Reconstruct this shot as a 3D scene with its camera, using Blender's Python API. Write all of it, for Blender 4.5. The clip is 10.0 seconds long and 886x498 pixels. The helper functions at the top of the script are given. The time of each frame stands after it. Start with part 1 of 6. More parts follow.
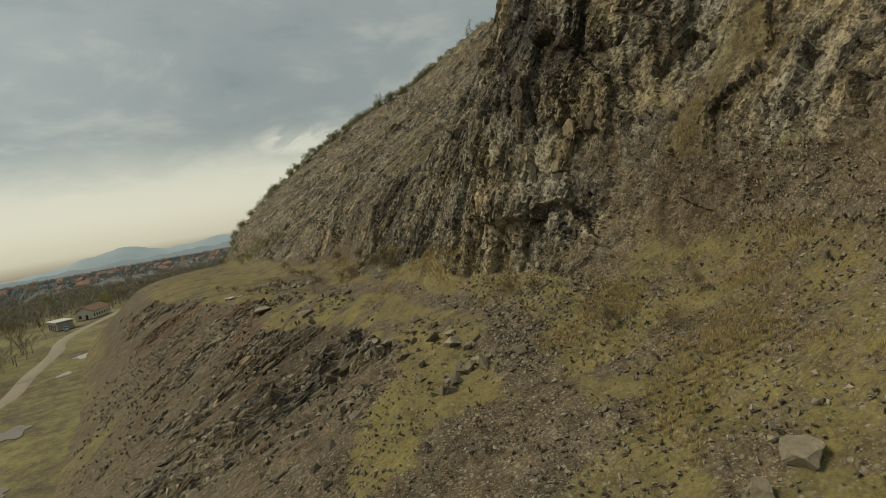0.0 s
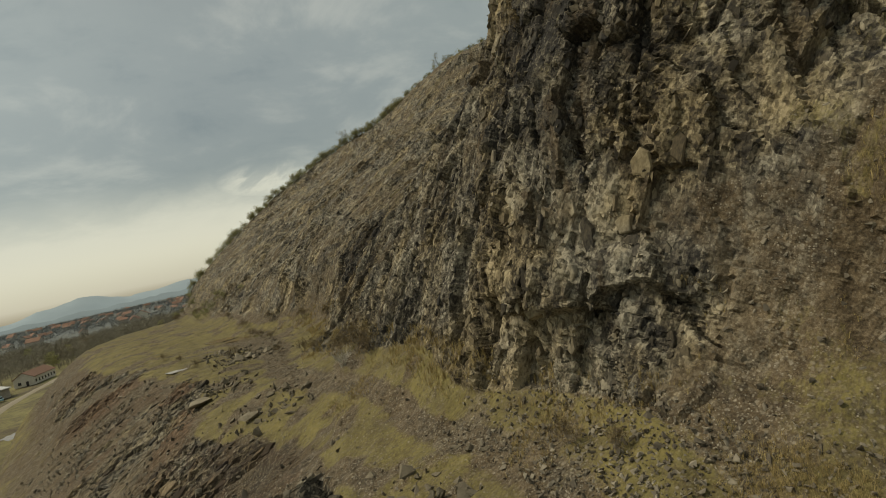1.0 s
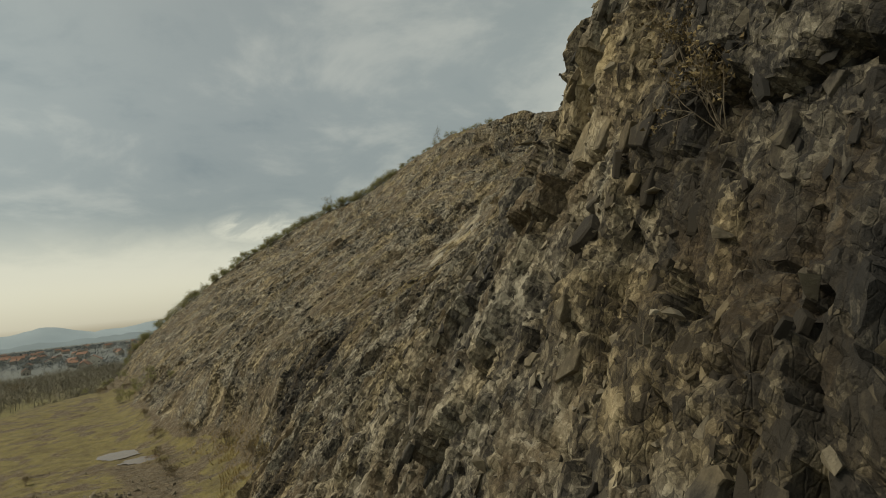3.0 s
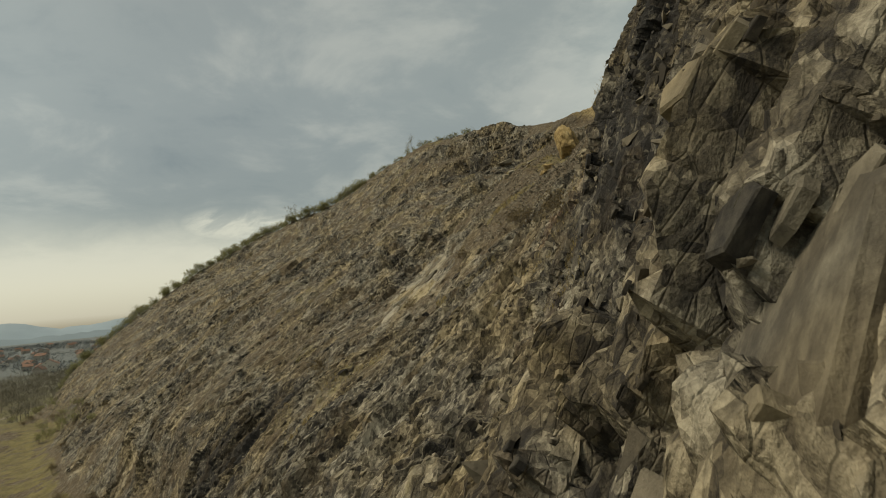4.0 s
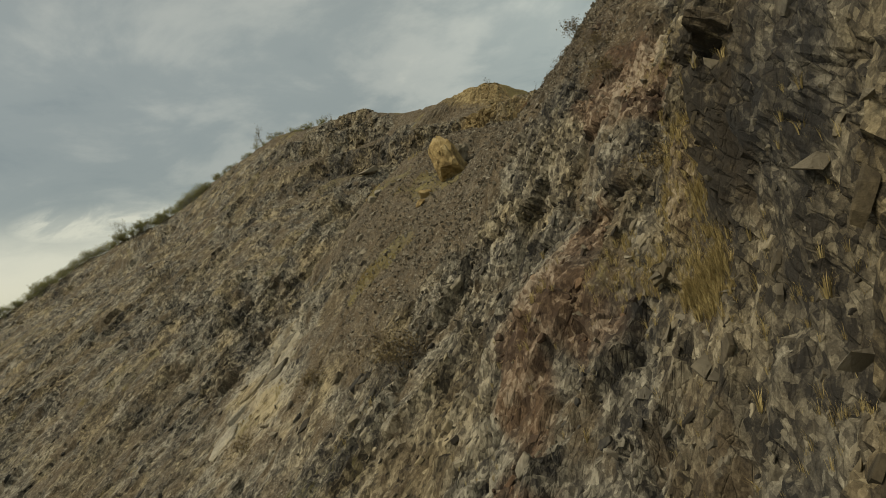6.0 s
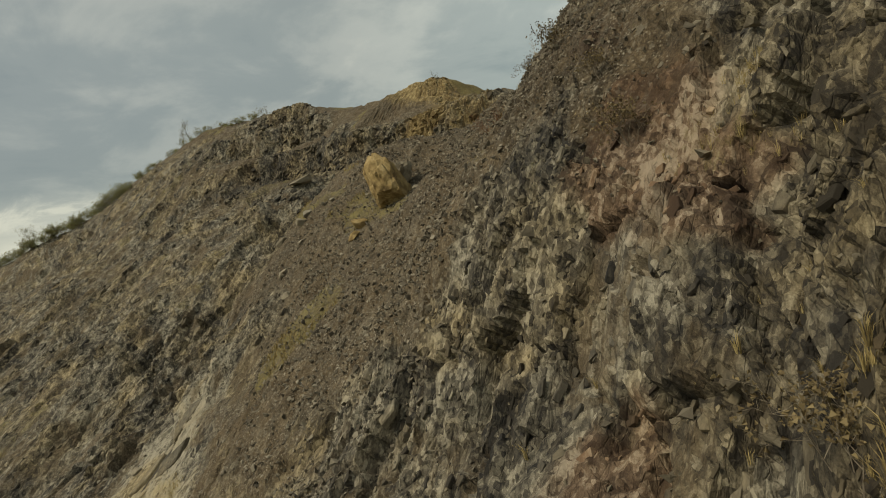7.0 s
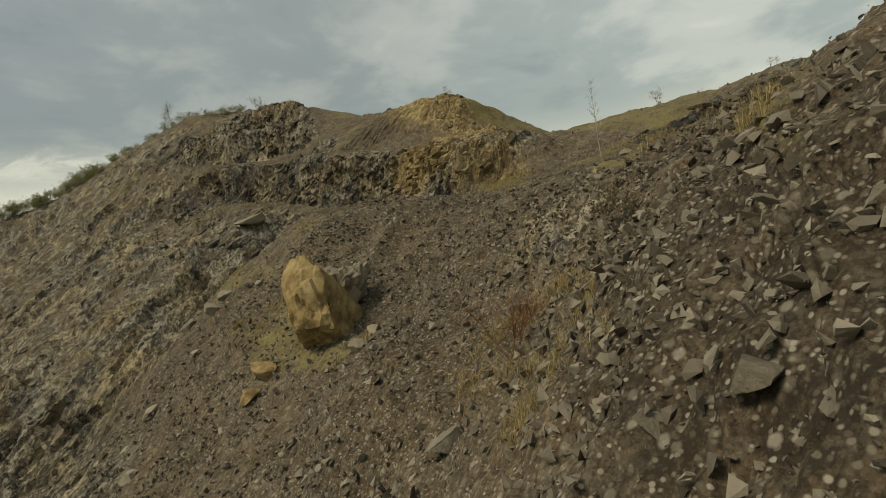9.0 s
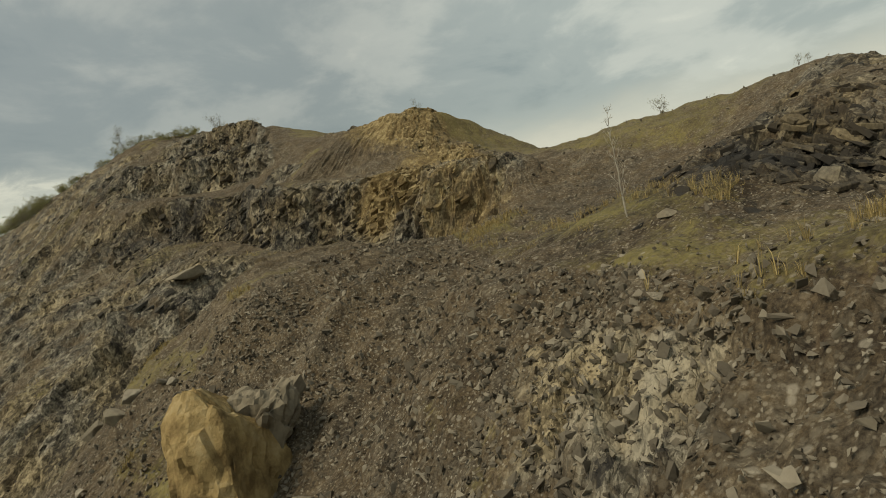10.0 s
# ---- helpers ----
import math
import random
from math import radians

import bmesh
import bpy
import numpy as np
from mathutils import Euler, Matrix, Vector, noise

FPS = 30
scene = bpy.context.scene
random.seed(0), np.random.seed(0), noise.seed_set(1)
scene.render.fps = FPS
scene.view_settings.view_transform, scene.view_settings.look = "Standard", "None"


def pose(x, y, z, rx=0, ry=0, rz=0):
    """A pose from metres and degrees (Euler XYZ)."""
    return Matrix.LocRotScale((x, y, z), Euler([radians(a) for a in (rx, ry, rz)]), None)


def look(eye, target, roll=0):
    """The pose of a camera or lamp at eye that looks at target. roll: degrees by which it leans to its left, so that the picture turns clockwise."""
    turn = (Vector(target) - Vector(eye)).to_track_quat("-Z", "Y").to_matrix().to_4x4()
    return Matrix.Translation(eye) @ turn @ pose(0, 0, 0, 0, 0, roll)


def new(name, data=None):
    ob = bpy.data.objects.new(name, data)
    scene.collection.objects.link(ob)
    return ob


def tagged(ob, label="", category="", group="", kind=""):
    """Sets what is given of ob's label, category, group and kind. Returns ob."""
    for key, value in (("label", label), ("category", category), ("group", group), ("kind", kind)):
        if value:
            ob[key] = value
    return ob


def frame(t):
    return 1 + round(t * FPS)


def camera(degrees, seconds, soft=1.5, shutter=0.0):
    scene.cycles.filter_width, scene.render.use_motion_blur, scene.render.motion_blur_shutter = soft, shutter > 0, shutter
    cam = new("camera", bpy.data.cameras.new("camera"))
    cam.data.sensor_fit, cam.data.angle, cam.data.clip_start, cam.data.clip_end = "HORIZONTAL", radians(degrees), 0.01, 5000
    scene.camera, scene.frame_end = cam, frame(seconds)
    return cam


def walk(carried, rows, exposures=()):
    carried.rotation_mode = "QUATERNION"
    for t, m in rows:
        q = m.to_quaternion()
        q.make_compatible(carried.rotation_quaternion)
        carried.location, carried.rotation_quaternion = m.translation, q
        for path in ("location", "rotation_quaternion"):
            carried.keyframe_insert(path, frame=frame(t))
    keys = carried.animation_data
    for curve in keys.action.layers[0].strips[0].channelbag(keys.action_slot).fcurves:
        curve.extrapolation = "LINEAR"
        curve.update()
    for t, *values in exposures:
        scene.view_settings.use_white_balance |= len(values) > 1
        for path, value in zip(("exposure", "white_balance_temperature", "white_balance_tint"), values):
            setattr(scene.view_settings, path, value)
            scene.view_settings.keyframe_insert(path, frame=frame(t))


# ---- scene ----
cam = camera(80.0, 10.0, soft=1.0, shutter=0.02)
# seconds, eye x y z, yaw to the left, pitch up, lean to the left
PATH = [
    (0.0, 0.13, 1.18, 19.65, -0.03, -4.80, -10.06),
    (0.5, -0.34, 6.98, 20.53, -1.92, -3.73, -11.52),
    (1.0, -0.35, 12.78, 21.64, -3.79, -1.80, -12.38),
    (1.5, -0.05, 17.98, 22.88, -5.51, 0.25, -12.62),
    (2.0, 0.43, 23.06, 24.57, -6.64, 1.60, -12.32),
    (2.5, 1.38, 28.16, 26.48, -6.82, 3.71, -9.40),
    (3.0, 2.37, 32.69, 28.70, -6.57, 5.23, -6.18),
    (4.5, 8.23, 49.10, 37.57, -10.98, 4.56, -6.54),
    (5.0, 9.04, 52.10, 39.36, -14.84, 3.30, -9.35),
    (6.5, 14.39, 61.32, 44.92, -23.64, -1.67, -13.21),
    (7.0, 16.41, 64.29, 46.46, -25.75, -2.68, -13.52),
    (7.5, 18.62, 67.23, 48.01, -26.29, -2.44, -11.81),
    (8.0, 20.90, 70.13, 49.61, -25.85, -2.21, -9.27),
    (8.5, 23.26, 73.27, 51.31, -25.09, -2.86, -7.86),
    (9.0, 25.47, 76.43, 52.74, -24.75, -3.14, -7.17),
    (9.5, 27.41, 79.33, 54.05, -25.31, -3.04, -8.35),
    (10.0, 29.36, 82.12, 55.18, -26.51, -3.03, -10.19),
]
walk(cam, [(t, pose(x, y, z, 0, 0, yaw) @ pose(0, 0, 0, 90 + pitch) @ pose(0, 0, 0, 0, 0, lean)) for t, x, y, z, yaw, pitch, lean in PATH], [(0, 0.0, 7700, 6), (10, 0.0, 7700, 6)])

# ---------------------------------------------------------------- light
world = bpy.data.worlds.new("sky")
scene.world = world
world.use_nodes = True
wn, wl = world.node_tree.nodes, world.node_tree.links
wn.clear()


def node(tree, kind, **values):
    n = tree.nodes.new(kind)
    for key, value in values.items():
        if key in n.inputs:
            n.inputs[key].default_value = value
    return n


def ramp(tree, fac, stops, ease="LINEAR"):
    n = tree.nodes.new("ShaderNodeValToRGB")
    n.color_ramp.interpolation = ease
    while len(n.color_ramp.elements) < len(stops):
        n.color_ramp.elements.new(0.5)
    for e, (at, col) in zip(n.color_ramp.elements, stops):
        e.position = at
        e.color = (*col, 1) if isinstance(col, tuple) else (col, col, col, 1)
    tree.links.new(fac, n.inputs[0])
    return n.outputs[0]


def maths(tree, op, a, b=None, clamp=False):
    n = tree.nodes.new("ShaderNodeMath")
    n.operation, n.use_clamp = op, clamp
    for i, v in enumerate((a, b)):
        if v is None:
            continue
        if isinstance(v, (int, float)):
            n.inputs[i].default_value = v
        else:
            tree.links.new(v, n.inputs[i])
    return n.outputs[0]


def mix(tree, fac, a, b, how="MIX"):
    n = tree.nodes.new("ShaderNodeMix")
    n.data_type, n.blend_type = "RGBA", how
    for i, v in ((0, fac), (6, a), (7, b)):
        if isinstance(v, (int, float)):
            n.inputs[i].default_value = v
        elif isinstance(v, tuple):
            n.inputs[i].default_value = (*v, 1)
        else:
            tree.links.new(v, n.inputs[i])
    return n.outputs[2]


def noise_tex(tree, vec, scale, detail=4, rough=0.55, dist=0.0):
    n = node(tree, "ShaderNodeTexNoise", Scale=scale, Detail=detail, Roughness=rough, Distortion=dist)
    tree.links.new(vec, n.inputs["Vector"])
    return n.outputs["Fac"]


def build_sky():
    t = world.node_tree
    sky = wn.new("ShaderNodeTexSky")
    sky.sky_type, sky.sun_disc = "NISHITA", False
    sky.sun_elevation, sky.sun_rotation = radians(60), radians(-45)
    coord = wn.new("ShaderNodeTexCoord")
    sep = wn.new("ShaderNodeSeparateXYZ")
    wl.new(coord.outputs["Generated"], sep.inputs[0])
    up = sep.outputs["Z"]
    # the cloud deck is flat: its pattern is squeezed towards the horizon
    low = maths(t, "ADD", maths(t, "MAXIMUM", up, 0.0), 0.26)
    comb = wn.new("ShaderNodeCombineXYZ")
    wl.new(maths(t, "DIVIDE", sep.outputs["X"], low), comb.inputs[0])
    wl.new(maths(t, "DIVIDE", sep.outputs["Y"], low), comb.inputs[1])
    big = noise_tex(t, comb.outputs[0], 0.62, 5, 0.5, 0.3)
    fine = noise_tex(t, comb.outputs[0], 2.3, 7, 0.6, 0.3)
    pattern = maths(t, "ADD", maths(t, "MULTIPLY", big, 0.65), maths(t, "MULTIPLY", fine, 0.35))
    cloud = ramp(t, pattern, [(0.38, (0.26, 0.33, 0.35)), (0.48, (0.40, 0.47, 0.48)), (0.56, (0.60, 0.66, 0.65)), (0.65, (0.88, 0.92, 0.87))], "EASE")
    side = maths(t, "ADD", maths(t, "MULTIPLY", sep.outputs["X"], 0.44), maths(t, "ADD", maths(t, "MULTIPLY", sep.outputs["Y"], 0.24), 0.5))
    cloud = mix(t, 1.0, cloud, ramp(t, side, [(0.40, 0.97), (0.62, 0.74), (0.82, 0.80), (1.0, 1.32)], "EASE"), "MULTIPLY")
    cloud = mix(t, 1.0, cloud, ramp(t, up, [(0.17, 0.80), (0.42, 1.0)], "EASE"), "MULTIPLY")
    cloud = mix(t, 1.0, cloud, (1.16, 1.16, 1.16), "MULTIPLY")
    glow = ramp(t, up, [(0.0, (0.60, 0.63, 0.61)), (0.08, (0.82, 0.83, 0.76)), (0.16, (0.80, 0.82, 0.74)), (0.28, (0.46, 0.53, 0.54))], "EASE")
    edge = maths(t, "ADD", up, maths(t, "MULTIPLY", maths(t, "SUBTRACT", fine, 0.5), 0.10))
    across = maths(t, "DIVIDE", maths(t, "ADD", maths(t, "MULTIPLY", sep.outputs["X"], 0.982), maths(t, "MULTIPLY", sep.outputs["Y"], 0.191)), 0.115)
    above = maths(t, "DIVIDE", maths(t, "SUBTRACT", up, 0.163), 0.034)
    rift = maths(t, "SUBTRACT", 1.0, maths(t, "ADD", maths(t, "MULTIPLY", across, across), maths(t, "MULTIPLY", above, above)), True)
    wisp = noise_tex(t, comb.outputs[0], 3.2, 6, 0.65, 0.8)
    rift = maths(t, "MULTIPLY", rift, ramp(t, wisp, [(0.40, 0.15), (0.60, 1.0)], "EASE"))
    rift = maths(t, "MULTIPLY", rift, maths(t, "GREATER_THAN", sep.outputs["Y"], 0.0))
    edge = maths(t, "SUBTRACT", edge, maths(t, "MULTIPLY", rift, 0.085))
    deck = ramp(t, edge, [(0.10, 0.0), (0.19, 1.0)], "EASE")
    colour = mix(t, deck, glow, cloud)
    under = mix(t, ramp(t, up, [(0.0, 0.0), (0.02, 1.0)]), (0.30, 0.29, 0.24), colour)
    bg1 = node(t, "ShaderNodeBackground", Strength=0.025)
    bg2 = node(t, "ShaderNodeBackground", Strength=0.60)
    wl.new(sky.outputs[0], bg1.inputs[0])
    wl.new(under, bg2.inputs[0])
    add = wn.new("ShaderNodeAddShader")
    wl.new(bg1.outputs[0], add.inputs[0])
    wl.new(bg2.outputs[0], add.inputs[1])
    out = wn.new("ShaderNodeOutputWorld")
    wl.new(add.outputs[0], out.inputs[0])


build_sky()
sun = new("sun", bpy.data.lights.new("sun", "SUN"))
sun.data.energy, sun.data.angle, sun.data.color = 2.5, radians(22), (1.0, 0.93, 0.80)
sun.matrix_world = look((-62, 42, 78), (0, 40, 0))


# ---------------------------------------------------------------- materials
def material(name):
    m = bpy.data.materials.new(name)
    m.use_nodes = True
    t = m.node_tree
    return m, t, t.nodes["Principled BSDF"]


def simple(name, base, other, scale=4.0, rough=0.85, bump=0.3, metal=0.0):
    m, t, b = material(name)
    c = t.nodes.new("ShaderNodeTexCoord")
    n1 = noise_tex(t, c.outputs["Object"], scale, 6, 0.6)
    n2 = noise_tex(t, c.outputs["Object"], scale * 7.3, 4, 0.6)
    f = maths(t, "ADD", maths(t, "MULTIPLY", n1, 0.6), maths(t, "MULTIPLY", n2, 0.4))
    t.links.new(ramp(t, f, [(0.32, base), (0.68, other)]), b.inputs["Base Color"])
    b.inputs["Roughness"].default_value = rough
    b.inputs["Metallic"].default_value = metal
    if bump:
        bp = node(t, "ShaderNodeBump", Strength=bump, Distance=0.05)
        t.links.new(f, bp.inputs["Height"])
        t.links.new(bp.outputs[0], b.inputs["Normal"])
    return m


# ---------------------------------------------------------------- noise over arrays of points
def scramble(ix, iy, iz, seed):
    """A fixed random number from 0 to 1 for each cell."""
    h = ix.astype(np.uint32) * np.uint32(374761393) + iy.astype(np.uint32) * np.uint32(668265263) + iz.astype(np.uint32) * np.uint32(2246822519)
    h += np.uint32(seed * 974634 + 77)
    h = (h ^ (h >> np.uint32(13))) * np.uint32(1274126177)
    h = (h ^ (h >> np.uint32(16))) * np.uint32(2246822519)
    return ((h ^ (h >> np.uint32(15))) & np.uint32(0xFFFFFF)).astype(np.float32) * np.float32(1 / 0x1000000)


def value_noise(p, seed=0):
    """Smooth noise from -1 to 1 at rows of points."""
    i = np.floor(p).astype(np.int32)
    f = p - i
    f = f * f * f * (f * (f * 6 - 15) + 10)
    out = np.zeros(len(p))
    for dx in (0, 1):
        for dy in (0, 1):
            for dz in (0, 1):
                w = (f[:, 0] if dx else 1 - f[:, 0]) * (f[:, 1] if dy else 1 - f[:, 1]) * (f[:, 2] if dz else 1 - f[:, 2])
                out += w * scramble(i[:, 0] + dx, i[:, 1] + dy, i[:, 2] + dz, seed)
    return out * 2 - 1


def fractal(p, octaves=4, gain=0.5, seed=0, ridged=False):
    out, amp, total = np.zeros(len(p)), 1.0, 0.0
    for k in range(octaves):
        n = value_noise(p * 2.03**k + 17.7 * k, seed + k)
        out += amp * ((1 - 2 * np.abs(n)) if ridged else n)
        total += amp
        amp *= gain
    return out / total


def facets(p, seed=0, tilt=1.6):
    """Broken rock: each cell is a tilted plane with its own height. Returns the height, the nearness of a crack and a random number for the cell."""
    p = p.astype(np.float32)
    i = np.floor(p).astype(np.int32)
    d1, d2 = np.full(len(p), 9.0, np.float32), np.full(len(p), 9.0, np.float32)
    best = [i[:, k].copy() for k in range(3)]
    for dx in (-1, 0, 1):
        for dy in (-1, 0, 1):
            for dz in (-1, 0, 1):
                c = [i[:, 0] + dx, i[:, 1] + dy, i[:, 2] + dz]
                d = 0
                for k in range(3):
                    d = d + (p[:, k] - (c[k] + 0.12 + 0.76 * scramble(*c, seed + 11 * k))) ** 2
                near = d < d1
                d2 = np.where(near, d1, np.minimum(d2, d))
                d1 = np.where(near, d, d1)
                for k in range(3):
                    best[k] = np.where(near, c[k], best[k])
    h = scramble(*best, seed + 41) * 2 - 1
    for k in range(3):
        o = p[:, k] - (best[k] + 0.12 + 0.76 * scramble(*best, seed + 11 * k))
        h = h + o * (scramble(*best, seed + 51 + 7 * k) * 2 - 1) * tilt
    return h, np.sqrt(d2) - np.sqrt(d1), scramble(*best, seed + 91)


def smooth(a, b, x):
    t = np.clip((x - a) / (b - a), 0, 1)
    return t * t * (3 - 2 * t)


def curve_through(knots, at):
    """A monotone cubic through (place, value, ...) rows, at many places."""
    k = np.array(knots, float)
    x, y = k[:, 0], k[:, 1:]
    h, s = np.diff(x)[:, None], np.diff(y, axis=0) / np.diff(x)[:, None]
    m = np.zeros_like(y)
    same = s[:-1] * s[1:] > 0
    w1, w2 = 2 * h[1:] + h[:-1], h[1:] + 2 * h[:-1]
    with np.errstate(divide="ignore", invalid="ignore"):
        m[1:-1] = np.where(same, (w1 + w2) / (w1 / s[:-1] + w2 / s[1:]), 0)
    m[0], m[-1] = s[0], s[-1]
    j = np.clip(np.searchsorted(x, at) - 1, 0, len(x) - 2)
    u, g = ((at - x[j]) / (x[j + 1] - x[j]))[:, None], h[j]
    u = np.clip(u, 0, 1)
    return (2 * u**3 - 3 * u**2 + 1) * y[j] + (u**3 - 2 * u**2 + u) * g * m[j] + (3 * u**2 - 2 * u**3) * y[j + 1] + (u**3 - u**2) * g * m[j + 1]


# ---------------------------------------------------------------- the quarry hill, as lines that run along it (place along, place across, height)
TOE = [(-40, -45, -5), (20, -42, -5), (50, -45, -5), (77, -58, -4), (100, -72, -4), (130, -92, -4), (170, -112, -4), (215, -114, -2), (240, -116, -4), (275, -108, -5)]
EDGE = [(-40, -9, 9), (5, -6, 10), (28, -4, 12), (35, -6, 12), (42, -8, 11.5), (48, -12, 11), (54, -19, 10.3), (62, -22, 10.8), (76, -27, 10.9),
        (86, -36, 9.5), (100, -46, 9.4), (115, -58, 8.6), (132, -74, 9.2), (170, -94, 10.5), (215, -98, 9.5), (240, -100, 4), (275, -95, -4.5)]
FOOT = [(-40, 8, 13), (5, 7, 13.3), (22, 6, 13.8), (28, 5.3, 15), (31.5, 3.7, 14.9), (35, 1.2, 14.7), (42, -1.6, 15.4), (48, -3.8, 14.8), (54, -6.2, 14.6), (62, -9.5, 13),
        (76, -14, 11.6), (88, -14, 11.6), (110, -21, 11.5), (125, -34, 11), (140, -45, 12.5), (160, -57, 12), (185, -67, 13), (215, -90, 11), (240, -94, 8), (275, -88, -4)]
FACE_A = [(-40, 12, 17), (5, 12, 16.3), (22, 12.5, 16.2), (28, 8.3, 17.6), (31.5, 4.6, 18.5), (35, 3.1, 20.6), (42, 1.5, 20.4), (48, -0.2, 21), (54, -1.8, 20), (62, -4, 20),
          (76, -6, 19.5), (88, -5.5, 21.5), (106, -11, 22.8), (127, -25.5, 22.3), (145, -36, 21.5), (160, -46, 21), (185, -60, 19.5), (215, -78, 22), (240, -90, 18), (275, -83, -4)]
FACE_B = [(-40, 16, 24), (5, 16, 22), (22, 14, 20.8), (28, 10.8, 22.4), (31.5, 7.3, 24.3), (35, 5, 25.2), (42, 4.2, 26.1), (48, 3.4, 26.5), (54, 2.5, 25.8), (62, 3, 27.5),
          (76, 4, 29), (90, 2, 28.5), (106, 2, 31), (127, -8, 33), (145, -18, 34), (160, -28, 33), (185, -42, 31), (215, -60, 34), (235, -76, 32), (250, -85, 15), (275, -78, -4)]
FACE_C = [(-40, 22, 31), (5, 20, 28), (22, 17.5, 24.5), (28, 15, 26.5), (31.5, 9.8, 27.6), (35, 7.3, 28.6), (42, 7, 30.4), (48, 6.8, 31.5), (54, 10.2, 33.2), (58, 11.5, 34.2), (62, 10.4, 33.5),
          (76, 12.3, 34.8), (90, 12, 34.5), (112, 14, 38.6), (127, 8, 42), (145, 2, 44), (160, -6, 46), (185, -20, 45), (215, -35, 47), (235, -55, 46), (250, -75, 20), (275, -70, -4)]
LIP = [(-40, 28, 38), (5, 25, 34), (22, 22, 30), (28, 19, 33), (31.5, 13, 32.5), (35, 10.5, 34), (42, 9.3, 35), (48, 10.3, 37), (54, 13, 38.8), (58, 13.1, 38.8), (62, 15.4, 38.5), (69, 20, 42), (76, 20, 41),
       (84, 20, 41.5), (95, 22.6, 43.9), (110, 25, 47.7), (127, 20, 48.8), (145, 17, 54), (156, 13, 54.5), (178, 7, 58.6), (210, -8, 56), (225, -15, 64), (240, -45, 50), (255, -65, 22), (275, -60, -4)]
UPPER = [(-40, 33, 43), (5, 31, 41), (22, 27, 37), (28, 25, 40), (31.5, 20, 40), (35, 17, 42), (42, 14.5, 43), (48, 14.5, 44), (54, 15.4, 43.4), (58, 15.0, 43.2), (62, 18.8, 44), (69, 23.5, 46), (76, 24.5, 47.5),
         (82, 27, 48), (88, 31, 48.5), (95, 33.5, 50.2), (110, 30, 51.3), (127, 31, 54.2), (145, 28, 57.5), (155, 24, 63.5), (178, 26, 72.8), (200, 18, 75), (225, -5, 66), (240, -30, 50), (255, -50, 22), (275, -50, -4)]
TOP = [(-40, 40, 48), (5, 38, 47), (22, 34, 44), (31.5, 28, 47), (42, 23, 50), (54, 23, 51), (62, 25, 51), (69, 27.5, 50.5), (76, 30, 53), (80, 33, 54), (84, 36, 53.8), (88, 36.8, 53.4), (95, 38, 53.4),
       (106, 42, 54.5), (112, 45, 56.8), (118, 46, 57.6), (127, 40, 59), (132, 46, 65), (147, 36, 64.5), (155, 33, 67), (178, 34, 76), (200, 27, 80), (225, 5, 66), (240, -15, 50), (255, -35, 20), (275, -40, -4)]
CREST = [(-40, 52, 52), (22, 48, 52), (42, 40, 60), (62, 40, 60), (76, 42, 61), (82, 43, 57), (87, 46, 54.2), (93, 52, 57.5), (100, 54, 56.5), (112, 51, 58.5), (118, 53, 59.7), (124, 53, 62), (132, 54, 67),
         (140, 49, 67), (149, 43, 68.5), (160, 45, 72.3), (178, 42, 76.5), (200, 36, 79), (225, 20, 60), (255, -20, 20), (275, -30, -4)]
BEHIND = [(-40, 90, 45), (62, 66, 55), (76, 60, 57), (84, 59, 55), (90, 60, 56), (97, 62, 59.6), (104, 64, 59.9), (111, 65, 59.4), (118, 64, 58), (132, 70, 60), (160, 70, 64), (200, 66, 60), (240, 50, 30), (275, 0, -6)]
BACK = [(-40, 150, 10), (76, 110, 30), (118, 110, 30), (200, 120, 20), (275, 60, -8)]
LINES = [TOE, EDGE, FOOT, FACE_A, FACE_B, FACE_C, LIP, UPPER, TOP, CREST, BEHIND, BACK]
STEPS = [56, 72, 60, 62, 62, 66, 70, 70, 52, 26, 6]


def stations():
    out, y = [], -40.0
    while y < 275:
        out.append(y)
        y += 0.8 if y < 6 else 0.3 if y < 16 else 0.12 if y < 92 else 0.2 if y < 122 else 0.4 if y < 165 else 0.8
    return np.array(out + [275.0])


def spread(points, steps):
    """Each row of points (rows x lines x 2) as a smooth profile, with so many steps between two lines."""
    rows, n, _ = points.shape
    pad = np.concatenate([2 * points[:, :1] - points[:, 1:2], points, 2 * points[:, -1:] - points[:, -2:-1]], 1)
    out = []
    for k in range(n - 1):
        a, b, c, d = (pad[:, k + j] for j in range(4))
        la, lb, lc = (np.linalg.norm(q, axis=1, keepdims=True) ** 0.5 + 1e-3 for q in (b - a, c - b, d - c))
        m1 = ((b - a) / la - (c - a) / (la + lb) + (c - b) / lb) * lb * 0.8
        m2 = ((c - b) / lb - (d - b) / (lb + lc) + (d - c) / lc) * lb * 0.8
        for u in np.arange(steps[k]) / steps[k]:
            out.append((2 * u**3 - 3 * u**2 + 1) * b + (u**3 - 2 * u**2 + u) * m1 + (3 * u**2 - 2 * u**3) * c + (u**3 - u**2) * m2)
    out.append(points[:, -1])
    return np.stack(out, 1)


